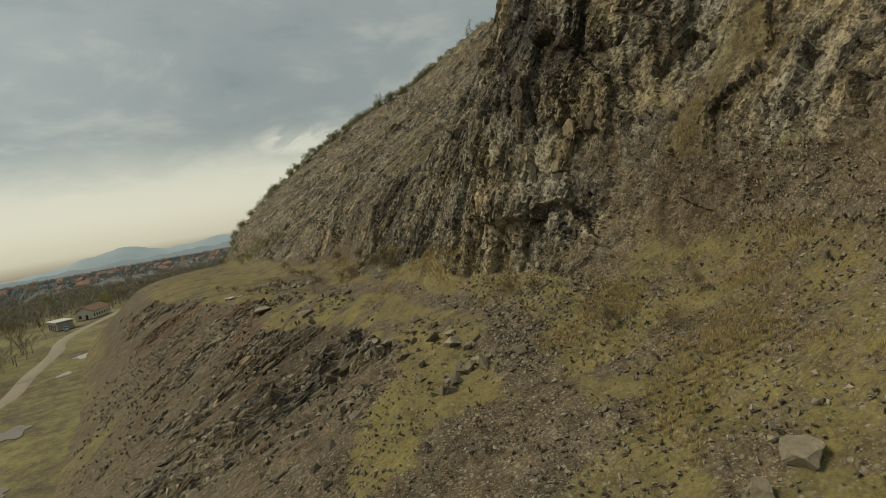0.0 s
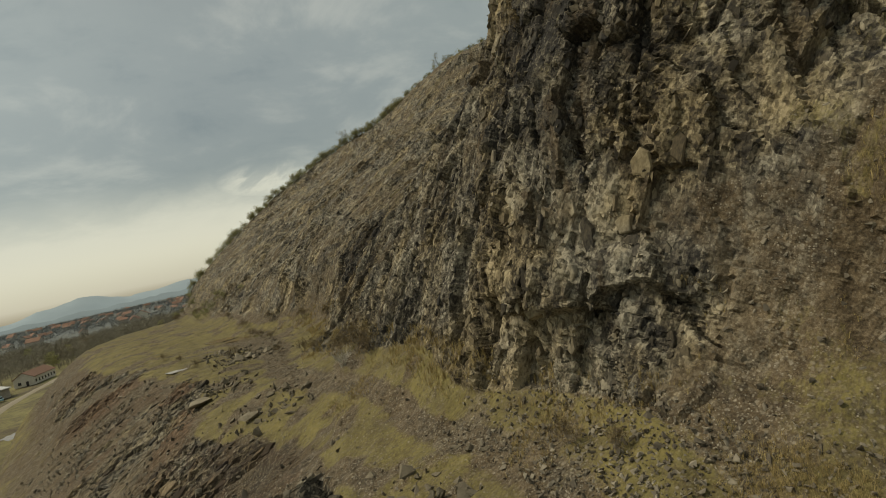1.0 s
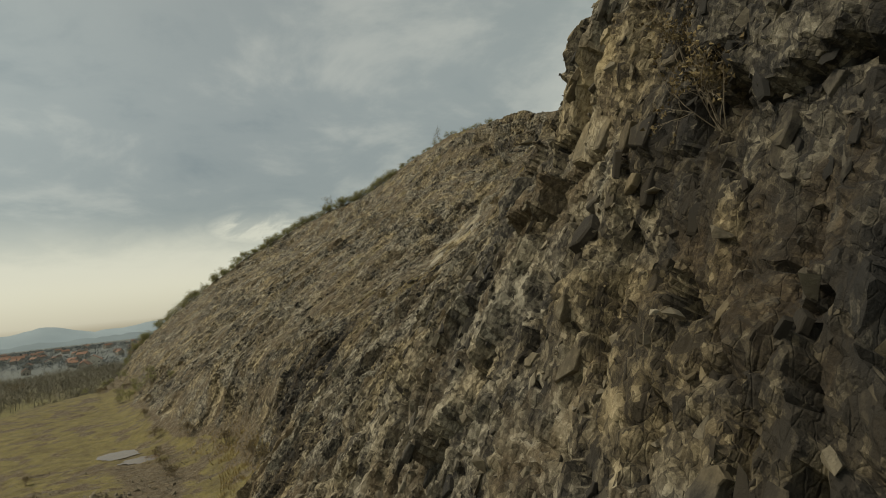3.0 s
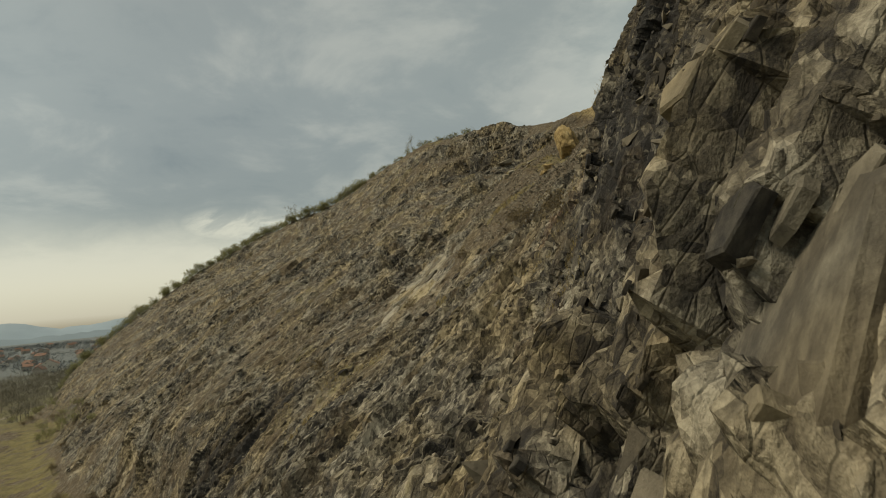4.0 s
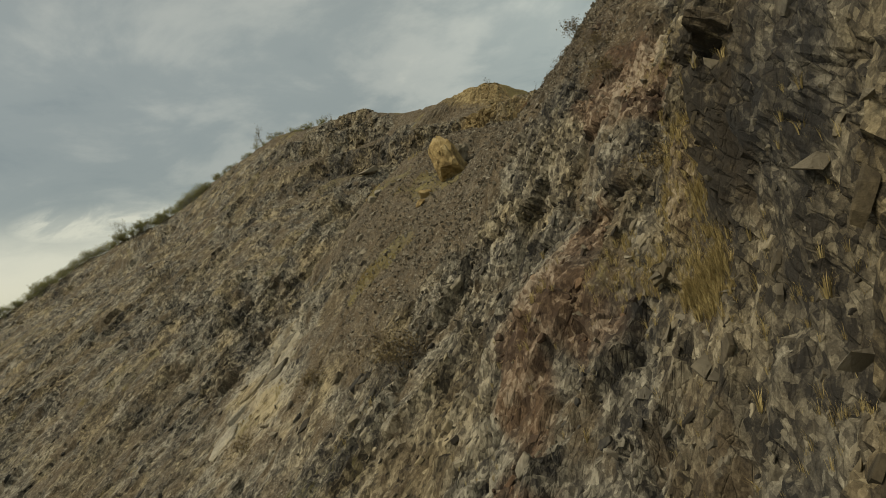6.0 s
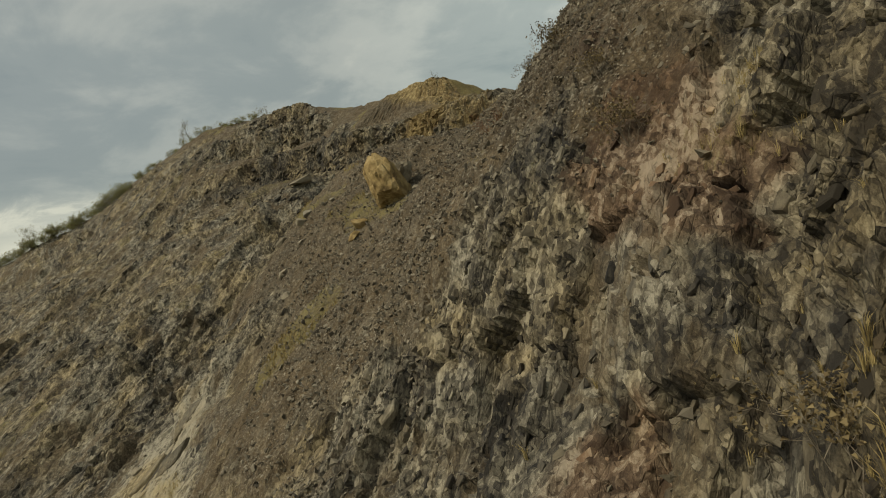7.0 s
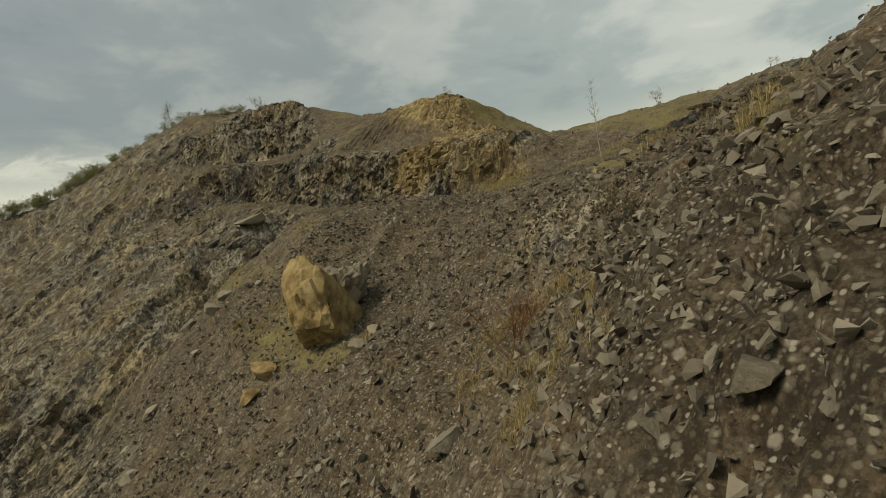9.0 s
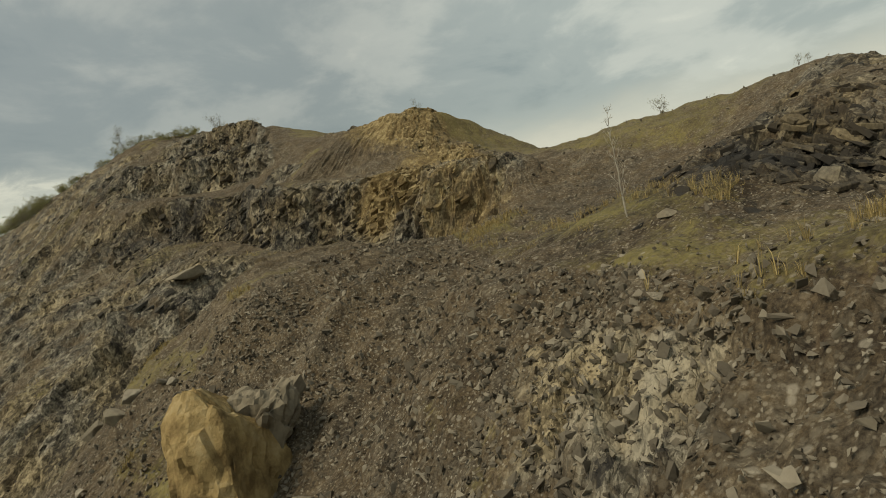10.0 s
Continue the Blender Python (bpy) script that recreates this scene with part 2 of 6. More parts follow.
def sheet(name, grid, mat, masks=(), flat=False):
    """One mesh over a grid of places (rows x columns x 3)."""
    r, c, _ = grid.shape
    me = bpy.data.meshes.new(name)
    a = (np.arange(r - 1)[:, None] * c + np.arange(c - 1)[None]).ravel()
    quads = np.stack([a, a + 1, a + c + 1, a + c], 1).astype(np.int32)
    me.vertices.add(r * c)
    me.vertices.foreach_set("co", grid.astype(np.float32).ravel())
    me.loops.add(quads.size)
    me.loops.foreach_set("vertex_index", quads.ravel())
    me.polygons.add(len(quads))
    me.polygons.foreach_set("loop_start", np.arange(0, quads.size, 4, dtype=np.int32))
    me.polygons.foreach_set("use_smooth", np.broadcast_to(~np.asarray(flat), len(quads)).copy())
    me.update(calc_edges=True)
    for key, values in masks:
        at = me.attributes.new(key, "FLOAT", "POINT")
        at.data.foreach_set("value", values.astype(np.float32).ravel())
    me.materials.append(mat)
    return new(name, me)


def normals(grid):
    du, dv = np.gradient(grid, axis=0), np.gradient(grid, axis=1)
    n = np.cross(dv, du)
    return n / (np.linalg.norm(n, axis=2, keepdims=True) + 1e-9)


def hill_base():
    y = stations()
    pts = np.stack([curve_through(line, y) for line in LINES], 1)
    prof = spread(pts, STEPS)
    grid = np.concatenate([prof[..., :1], np.broadcast_to(y[:, None, None], prof.shape[:2] + (1,)), prof[..., 1:]], 2)
    n = normals(grid)
    flip = np.sign(n[..., 2:].mean())
    return grid, n * flip




def blobs(p, spots):
    """Soft patches about places: rows of x, y, z, reach, amount."""
    out = np.zeros(len(p))
    for x, y, z, r, amount in spots:
        d = ((p[:, 0] - x) ** 2 + (p[:, 1] - y) ** 2 + (p[:, 2] - z) ** 2) / r**2
        out += amount * np.exp(-d * d)
    return out


RUSTY = ((27.6, 75.4, 50.4, 2.6, 0.5), (26.6, 74.0, 49.6, 1.4, 0.3), (24.3, 71.8, 47.2, 1.8, 1), (23.5, 69.7, 45.5, 1.2, 0.9), (20.6, 69.6, 42.1, 1.6, 0.8), (18.5, 69.6, 40.6, 1.6, 0.9), (10.3, 58.4, 34.7, 2.2, 0.7), (12.7, 59.8, 37.9, 1.6, 0.6),
         (35.1, 85.6, 53.2, 1.6, 0.42), (35.6, 83.5, 53.0, 1.6, 0.4), (15.0, 66.0, 38.0, 2.0, 0.5), (13.5, 72.0, 36.0, 3.0, 0.45), (-20, 62, 8, 7, 0.45), (-30, 76, 7, 8, 0.5), (-50, 100, 5, 9, 0.4))
OCHRES = ((53, 131, 65, 8, 1), (44.4, 118, 58, 5, 0.9), (45.4, 110, 56, 4, 0.7), (50, 120, 60, 5, 0.8), (38, 112, 55, 3, 0.4), (34, 121, 54, 4, 0.4), (8, 45, 33.5, 1.5, 0.5))
# pale rock, plus patches that paint a stretch of cliff brighter
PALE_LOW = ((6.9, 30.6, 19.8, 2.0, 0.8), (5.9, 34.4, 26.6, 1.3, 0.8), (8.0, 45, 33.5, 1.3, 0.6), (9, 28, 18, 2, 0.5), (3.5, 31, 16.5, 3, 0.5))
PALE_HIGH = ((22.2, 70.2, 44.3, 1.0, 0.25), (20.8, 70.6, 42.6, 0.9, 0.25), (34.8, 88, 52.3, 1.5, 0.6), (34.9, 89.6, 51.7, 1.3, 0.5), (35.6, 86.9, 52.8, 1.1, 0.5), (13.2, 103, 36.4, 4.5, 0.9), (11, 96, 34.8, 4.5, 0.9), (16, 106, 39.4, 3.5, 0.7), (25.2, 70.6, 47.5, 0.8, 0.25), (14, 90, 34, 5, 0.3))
# dark rock, plus shade painted in: near cliff face, slot in far slope
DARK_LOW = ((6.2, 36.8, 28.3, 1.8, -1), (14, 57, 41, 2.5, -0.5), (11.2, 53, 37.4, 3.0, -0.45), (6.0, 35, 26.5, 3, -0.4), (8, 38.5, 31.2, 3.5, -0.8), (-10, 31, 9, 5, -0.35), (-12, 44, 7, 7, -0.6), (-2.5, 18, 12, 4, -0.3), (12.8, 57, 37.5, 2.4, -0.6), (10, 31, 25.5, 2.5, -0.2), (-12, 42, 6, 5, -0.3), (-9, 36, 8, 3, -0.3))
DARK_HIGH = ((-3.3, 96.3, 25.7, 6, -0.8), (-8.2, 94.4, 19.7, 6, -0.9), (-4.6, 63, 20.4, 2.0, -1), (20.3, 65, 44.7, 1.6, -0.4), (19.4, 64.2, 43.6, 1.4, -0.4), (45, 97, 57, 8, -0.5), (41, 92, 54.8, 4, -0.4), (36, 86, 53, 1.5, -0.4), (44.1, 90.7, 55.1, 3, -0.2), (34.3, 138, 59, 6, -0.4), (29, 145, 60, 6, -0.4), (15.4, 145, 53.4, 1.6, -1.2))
def along(points, reach, amount):
    """A stripe of patches from point to point."""
    out = []
    for a, b in zip(points, points[1:]):
        for k in range(4):
            out.append(tuple(a[i] + (b[i] - a[i]) * k / 4 for i in range(3)) + (reach, amount))
    return tuple(out)


VEIN = along(((25.2, 70.2, 47.9), (24.0, 70.1, 46.6), (22.6, 70.2, 45.0), (21.4, 70.6, 43.5), (20.2, 70.4, 42.1), (19.4, 69.9, 41.3), (18.5, 68.7, 40.6)), 0.55, 0.26)
RED_STRIPE = along(((19.6, 68.2, 41.6), (18.2, 69.4, 40.2), (17.1, 68.4, 39.3), (15.6, 66.9, 37.8), (14.4, 65.2, 36.7), (13.2, 64.4, 35.8)), 0.8, 0.45)
RED_SPOTS = ((24.6, 71.4, 47.4, 1.8, 0.8), (23.8, 69.3, 46.4, 1.0, 0.9), (21.1, 69.4, 43.2, 0.8, 0.9), (19.2, 69.2, 41.0, 0.9, 0.9), (18.9, 67.0, 40.8, 1.2, 0.9), (20.8, 65.6, 43.4, 2.0, 0.6), (23.0, 69.0, 45.4, 0.6, 0.9), (-9, 128, 34, 6, 0.5), (8, 175, 57, 8, 0.6))
# stained rock and dark soil, plus the darkness of a recess painted on
STAINS_AND_SHADE = ((8.5, 37, 30.6, 3, -0.9), (7.6, 35.5, 28.5, 2, -0.6), (7.4, 39.6, 30.6, 1.5, -0.5), (14.2, 56.2, 40.4, 3, -0.65), (13.6, 55.6, 38, 2.5, -0.5), (22.5, 67, 45, 2.2, -0.5), (24, 66.6, 47, 2, -0.5), (10.7, 30.2, 26, 3, -0.25), (7.3, 34.5, 28.4, 2.4, -0.4), (8.6, 41, 32.6, 2.5, -0.5),
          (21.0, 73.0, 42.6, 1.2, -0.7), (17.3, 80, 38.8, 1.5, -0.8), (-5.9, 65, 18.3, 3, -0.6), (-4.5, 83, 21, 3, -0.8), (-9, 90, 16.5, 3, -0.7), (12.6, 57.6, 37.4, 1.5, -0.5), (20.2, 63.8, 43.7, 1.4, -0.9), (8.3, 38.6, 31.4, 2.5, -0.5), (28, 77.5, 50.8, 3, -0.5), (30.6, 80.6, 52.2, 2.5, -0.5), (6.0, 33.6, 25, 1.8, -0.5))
SOILS = ((11.6, 51.0, 39.0, 1.6, 1), (27.0, 75.6, 50.0, 3.6, 0.72), (33.4, 93.8, 50.5, 4.5, 0.9), (22.6, 109.5, 46, 6, 0.7), (30, 90, 47.5, 4, 0.7), (25.2, 72.4, 48.4, 1.6, 1), (18, 92, 40, 5, 0.5), (31, 80, 52.5, 3, 0.9),
         (35.4, 85, 53.4, 1.6, 0.9), (33.0, 82.0, 52.4, 2.5, 0.9), (-16, 60, 6, 6, 0.9), (-26, 72, 5, 6, 0.9), (41, 92.3, 54.8, 3, 0.8))
OUTCROPS = ((45.5, 91.2, 55.6, 3.2, 0.5), (50, 94, 57, 4, 0.45), (44.8, 90.2, 55.2, 2.3, 1), (47.0, 92.6, 56.4, 1.8, 0.8), (34.6, 87.6, 52.4, 2.0, 0.7), (34.6, 90.4, 51.6, 2.0, 0.6), (29.5, 125, 53.6, 2.5, 0.9), (40, 136, 61.5, 3, 0.8), (20, 118, 46, 4, 0.7), (9, 84, 34, 4, 0.6),
            (2, 108, 33, 5, 0.7), (-12, 130, 36, 6, 0.7), (24, 112, 49, 2.5, 0.6), (10, 130, 45, 5, 0.6))
SWELLS = ((8.2, 45.2, 36.0, 3.0, 0.5), (20.0, 63.8, 46.6, 4.0, 1.1), (58, 126, 63.5, 4.0, -1.0), (29, 90, 49, 3.5, 1.1), (27, 125, 53.5, 5, 1.2), (34.4, 105, 53.3, 5, 0.8), (18.2, 70.2, 42, 2.5, 0.8))
STRAW = ((20.0, 67.5, 41.9, 0.9, 0.9), (19.3, 64.6, 42.2, 1.0, 0.9), (19.8, 66.2, 41.8, 0.7, 0.9), (13.8, 58.4, 40.4, 0.6, 0.7), (30.4, 82.5, 50.4, 1.6, 0.8), (31.5, 86.0, 49.8, 1.6, 0.8), (32.5, 84.5, 51.6, 1.4, 0.6), (6.3, 22.1, 14, 3.0, 0.9),
         (8.8, 18.1, 14.4, 2.6, 0.8), (3.0, 29.5, 14.6, 2.0, 0.7), (11.5, 58, 36.2, 1.6, 0.6), (24.3, 69.4, 46.6, 1.0, 0.8), (-5, 45, 13.5, 3, 0.4), (37.2, 88, 53.8, 1.6, 0.8))


def band(v, a, b, c, d):
    """Rises from a to b, falls from c to d."""
    return smooth(a, b, v) * (1 - smooth(c, d, v))


PUDDLES = ((-36.7, 92.3, 10.15, 1.0), (-41.5, 123.0, 9.75, 2.2), (-36.0, 118.0, 9.75, 1.7))


def hill_surface():
    """The displaced hill: places, normals, and what covers it."""
    base, n = hill_base()
    rows, cols, _ = base.shape
    p, nn = base.reshape(-1, 3), n.reshape(-1, 3)
    place_y = p[:, 1]
    line = np.concatenate([k + np.arange(s) / s for k, s in enumerate(STEPS)] + [[len(STEPS)]])
    v = np.broadcast_to(line[None], (rows, cols)).ravel()
    wob = fractal(p / 7.0, 3, seed=21)
    wob2 = fractal(p / 2.3, 3, seed=31)
    va = v + 0.16 * wob
    ya = place_y + 3.0 * wob
    # ledges and risers of the old workings above
    work = band(v, 6.9, 7.4, 8.75, 8.97) * band(ya, 104, 110, 164, 176) * (1 - smooth(59.3, 61, p[:, 2]) * band(ya, 112, 118, 138, 144))
    level = (p[:, 2] - 56.4 - 0.10 * (place_y - 112)) / 5.2 + 0.5 + 0.16 * wob + 0.05 * wob2
    part_up = level - np.floor(level)
    riser = work * band(part_up, 0.30, 0.40, 0.62, 0.74)
    p = p + np.array([[0, 0, 1.0]]) * (5.2 * (0.15 * part_up + 0.85 * smooth(0.36, 0.64, part_up) - part_up) * work)[:, None]
    nn = nn + riser[:, None] * np.array([[-1.1, -0.5, 0.1]])
    nn = nn / np.linalg.norm(nn, axis=1, keepdims=True)
    bare = np.clip(blobs(p, SOILS) + 0.45 * band(v, 0.15, 0.3, 0.95, 1.02) * smooth(-0.35, 0.1, wob), 0, 1)
    # how rocky each stretch is
    rock = np.zeros(len(p))
    rock = np.maximum(rock, band(va, 0.35, 0.6, 0.96, 1.05) * band(ya, 18, 26, 120, 150) * (0.35 + 0.9 * smooth(-0.15, 0.2, fractal(p / np.array([9.0, 4.0, 9.0]), 3, seed=29))))
    rock = np.maximum(rock, band(va, 1.98, 2.12, 8.6, 9.2) * band(ya, 25, 31, 74, 82))
    rock = np.maximum(rock, band(va, 3.3, 4.2, 8.6, 9.2) * (1 - smooth(24, 30, ya)) * 0.7)
    rock = np.maximum(rock, band(va, 2.02, 2.3, 5.4 + 1.6 * smooth(112, 122, ya), 6.0 + 1.6 * smooth(112, 122, ya)) * smooth(72, 80, ya) * (0.45 + 0.75 * smooth(-0.15, 0.3, fractal(p / 8.0, 3, seed=27))))
    rock = np.maximum(rock, riser)
    rock = np.maximum(rock, np.clip(blobs(p + 0.8 * np.stack([wob2, wob, wob2], 1), OUTCROPS), 0, 1))
    rock = np.maximum(rock, band(va, 8.6, 8.8, 9.0, 9.3) * band(ya, 108, 114, 138, 146) * 0.7)
    rock = np.maximum(rock, band(va, 9.3, 9.6, 10.2, 10.6) * band(ya, 82, 88, 96, 102) * 0.8)
    rock = np.maximum(rock, band(va, 4.6, 5.2, 6.0, 6.5) * band(ya, 60, 66, 78, 86) * 0.85)
    # grass: the bench, the foot slopes, the upper terrace and patches
    grass = band(va, 0.98, 1.04, 2.0, 2.1)
    grass = np.maximum(grass, band(va, 1.9, 2.1, 3.0, 3.4) * (1 - smooth(24, 29, ya)) * (0.85 + 0.9 * wob2))
    grass = np.maximum(grass, band(va, 7.95, 8.02, 8.15, 8.5) * band(ya, 80, 84, 104, 110) * (0.55 + wob2))
    grass = np.maximum(grass, smooth(9.0, 9.2, va) * (1 - band(ya, 80, 86, 98, 104)) * 0.8)
    grass = np.maximum(grass, (1 - smooth(0.2, 0.7, va)) * (0.6 + wob))
    grass = np.maximum(grass, smooth(0.25, 0.5, wob + 0.5 * wob2) * band(v, 3.0, 4.0, 8.0, 8.6) * 0.8 * (1 - 0.6 * rock))
    grass *= 1 - 0.7 * band(v + 0.05 * wob2, 1.48, 1.55, 1.68, 1.76) * band(place_y, 10, 18, 112, 120)
    grass *= 1 - 0.7 * smooth(0.02, 0.3, fractal(p / 3.0, 3, seed=25)) * band(v, 0.95, 1.0, 2.0, 2.1)
    grass = np.clip(grass, 0, 1)
    ragged = p + 0.9 * np.stack([wob2, wob, fractal(p / 1.1, 2, seed=62)], 1)
    rust = np.clip(blobs(ragged, RUSTY + RED_STRIPE + RED_SPOTS) + 0.6 * band(v, 0.25, 0.4, 0.95, 1.02) * band(place_y, 5, 15, 125, 150) * smooth(-0.3, 0.15, wob), 0, 1)
    ochre = np.clip(blobs(ragged, OCHRES), 0, 1)
    # rock tone offset from the patches, painted brightness and shade included
    light = np.clip(blobs(ragged, PALE_LOW + PALE_HIGH + DARK_LOW + DARK_HIGH + VEIN + STAINS_AND_SHADE) - 0.35 * bare, -1, 1)
    straw = np.clip(blobs(ragged, STRAW), 0, 1)
    rock = np.maximum(rock, 0.55 * np.clip(light, 0, 1))
    rock *= 1 - 0.8 * straw
    grass = np.maximum(grass, 0.5 * straw)
    slab = np.exp(-(((p[:, 1] - 100) / 9) ** 2 + ((p[:, 0] - 12.5) / 4.5) ** 2 + ((p[:, 2] - 36.5) / 5) ** 2) ** 2)
    rock = rock * (1 - 0.45 * smooth(0.15, 0.5, wob2 - 0.3 * wob)) * (1 - 0.85 * bare)
    # columns and blocks that lean with the fall of each face
    rock *= 1 - 0.6 * slab
    live = rock > 0.04
    h = np.zeros(len(p))
    tone = np.full(len(p), 0.5)
    for axis, share, sizes, seed in ((np.array([0.32, 0.22, 0.92]), 1 - smooth(37, 42, ya), (1.5, 5.0, 0.62, 2.3, 0.28, 0.8), 5),
                                     (np.array([0.30, 0.05, 0.95]), band(ya, 37, 42, 59, 63), (1.3, 5.0, 0.52, 2.2, 0.25, 0.7), 55),
                                     (np.array([0.66, 0.0, 0.75]), band(ya, 59, 63, 80, 88), (1.4, 3.6, 0.50, 1.3, 0.25, 0.55), 105),
                                     (np.array([0.70, 0.32, 0.63]), smooth(80, 88, ya), (2.6, 9.0, 0.80, 3.4, 0.42, 1.3), 205)):
        on = live & (share > 0.02)
        if not on.any():
            continue
        axis = axis / np.linalg.norm(axis)
        strike = np.cross(axis, [-0.9, -0.1, 0.4])
        strike /= np.linalg.norm(strike)
        q = np.stack([p[on] @ strike, p[on] @ np.cross(strike, axis), p[on] @ axis], 1)
        wq = np.stack([wob2, -wob2, wob], 1)[on]
        w1, l1, w2, l2, w3, l3 = sizes
        k1, c1, t1 = facets(q / [w1, w1, l1] + 0.25 * wq, seed, 1.2)
        k2, c2, t2 = facets(q / [w2, w2, l2] + 0.22 * wq, seed + 4, 1.3)
        k3, c3, t3 = facets(q / [w3, w3, l3] + 0.12 * wq, seed + 9, 1.5)
        k5, c5, t5 = facets(q / [0.5 * w3, 0.5 * w3, 0.7 * w3] + 0.1 * wq, seed + 14, 1.5)
        rough = (0.26 if seed < 200 else 0.15) * w1 * k1 - 0.22 * (1 - smooth(0, 0.06, c1)) + 0.26 * w2 * k2 - 0.16 * w2 * (1 - smooth(0, 0.10, c2)) + 0.20 * w3 * k3 - 0.10 * w3 * (1 - smooth(0, 0.15, c3)) + 0.10 * w3 * k5
        h[on] += share[on] * rock[on] * rough
        tone[on] += share[on] * (0.15 * t1 + 0.3 * t2 + 0.3 * t3 + 0.25 * t5 - 0.5)
    fall = p @ np.array([0.70, 0.32, 0.63])
    slant = p @ np.array([-0.41, 0.91, 0.0])
    # loose ground: lumps, and a stony skin
    loose = 1 - np.clip(rock * 1.3, 0, 1)
    stony = loose * (1 - 0.75 * grass)
    k4, c4, t4 = facets(p / 0.42, 23, 1.2)
    h += loose * (0.25 * wob2 + 0.12 * fractal(p / 0.8, 3, seed=71)) + stony * 0.05 * k4 + grass * 0.05 * fractal(p / 0.3, 2, seed=75)
    tone = np.where(live, tone * (1 - stony) + stony * t4, t4)
    h += 0.5 * wob * (1 - band(v, 0.9, 1.0, 2.0, 2.1) * 0.7)
    # gullies down the far slope
    gully = fractal(np.stack([slant / 5.0, fall / 45.0, 0 * fall], 1), 3, seed=81, ridged=True)
    h += band(va, 2.1, 3.0, 7.5, 8.6) * smooth(74, 84, ya) * 0.8 * gully
    # the undercut at the foot of the buttress
    h -= (0.42 + 0.4 * wob2) * band(p[:, 2] + 0.9 * wob2, 16.0, 16.5, 17.9, 18.1) * band(place_y + wob, 27.5, 29, 35, 37) * band(v, 2.0, 2.1, 3.2, 3.5)
    h += 0.35 * band(p[:, 2] + 0.9 * wob2, 18.0, 18.2, 19.0, 20.0) * band(place_y + wob, 27.5, 29, 35, 37) * band(v, 2.0, 2.2, 3.4, 4.0)
    h += blobs(p, SWELLS)
    place = p + nn * h[:, None]
    for x, y, z, r in PUDDLES:
        near = 1 - smooth(0.8 * r, 1.7 * r, np.hypot(place[:, 0] - x, place[:, 1] - y))
        place[:, 2] = np.where(near > 0, place[:, 2] * (1 - near) + near * (z - 0.10 + 0.10 * wob2), place[:, 2])
    tone = tone * (1 - 0.85 * bare) + 0.5 * 0.85 * bare
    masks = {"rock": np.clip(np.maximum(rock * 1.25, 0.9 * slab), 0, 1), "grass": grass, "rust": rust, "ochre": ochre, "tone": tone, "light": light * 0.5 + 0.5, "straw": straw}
    return place.reshape(rows, cols, 3), n, v.reshape(rows, cols), {k: m.reshape(rows, cols) for k, m in masks.items()}


def attribute(t, name):
    a = t.nodes.new("ShaderNodeAttribute")
    a.attribute_name = name
    return a.outputs["Fac"]


def grain(t, c, stretch):
    """Coordinates drawn out along the lean of the rock."""
    mp = t.nodes.new("ShaderNodeMapping")
    mp.vector_type = "TEXTURE"
    mp.inputs["Rotation"].default_value = Vector((0.52, 0.15, 0.84)).to_track_quat("Z", "Y").to_euler()
    mp.inputs["Scale"].default_value = (1, 1, stretch)
    t.links.new(c, mp.inputs["Vector"])
    return mp.outputs[0]


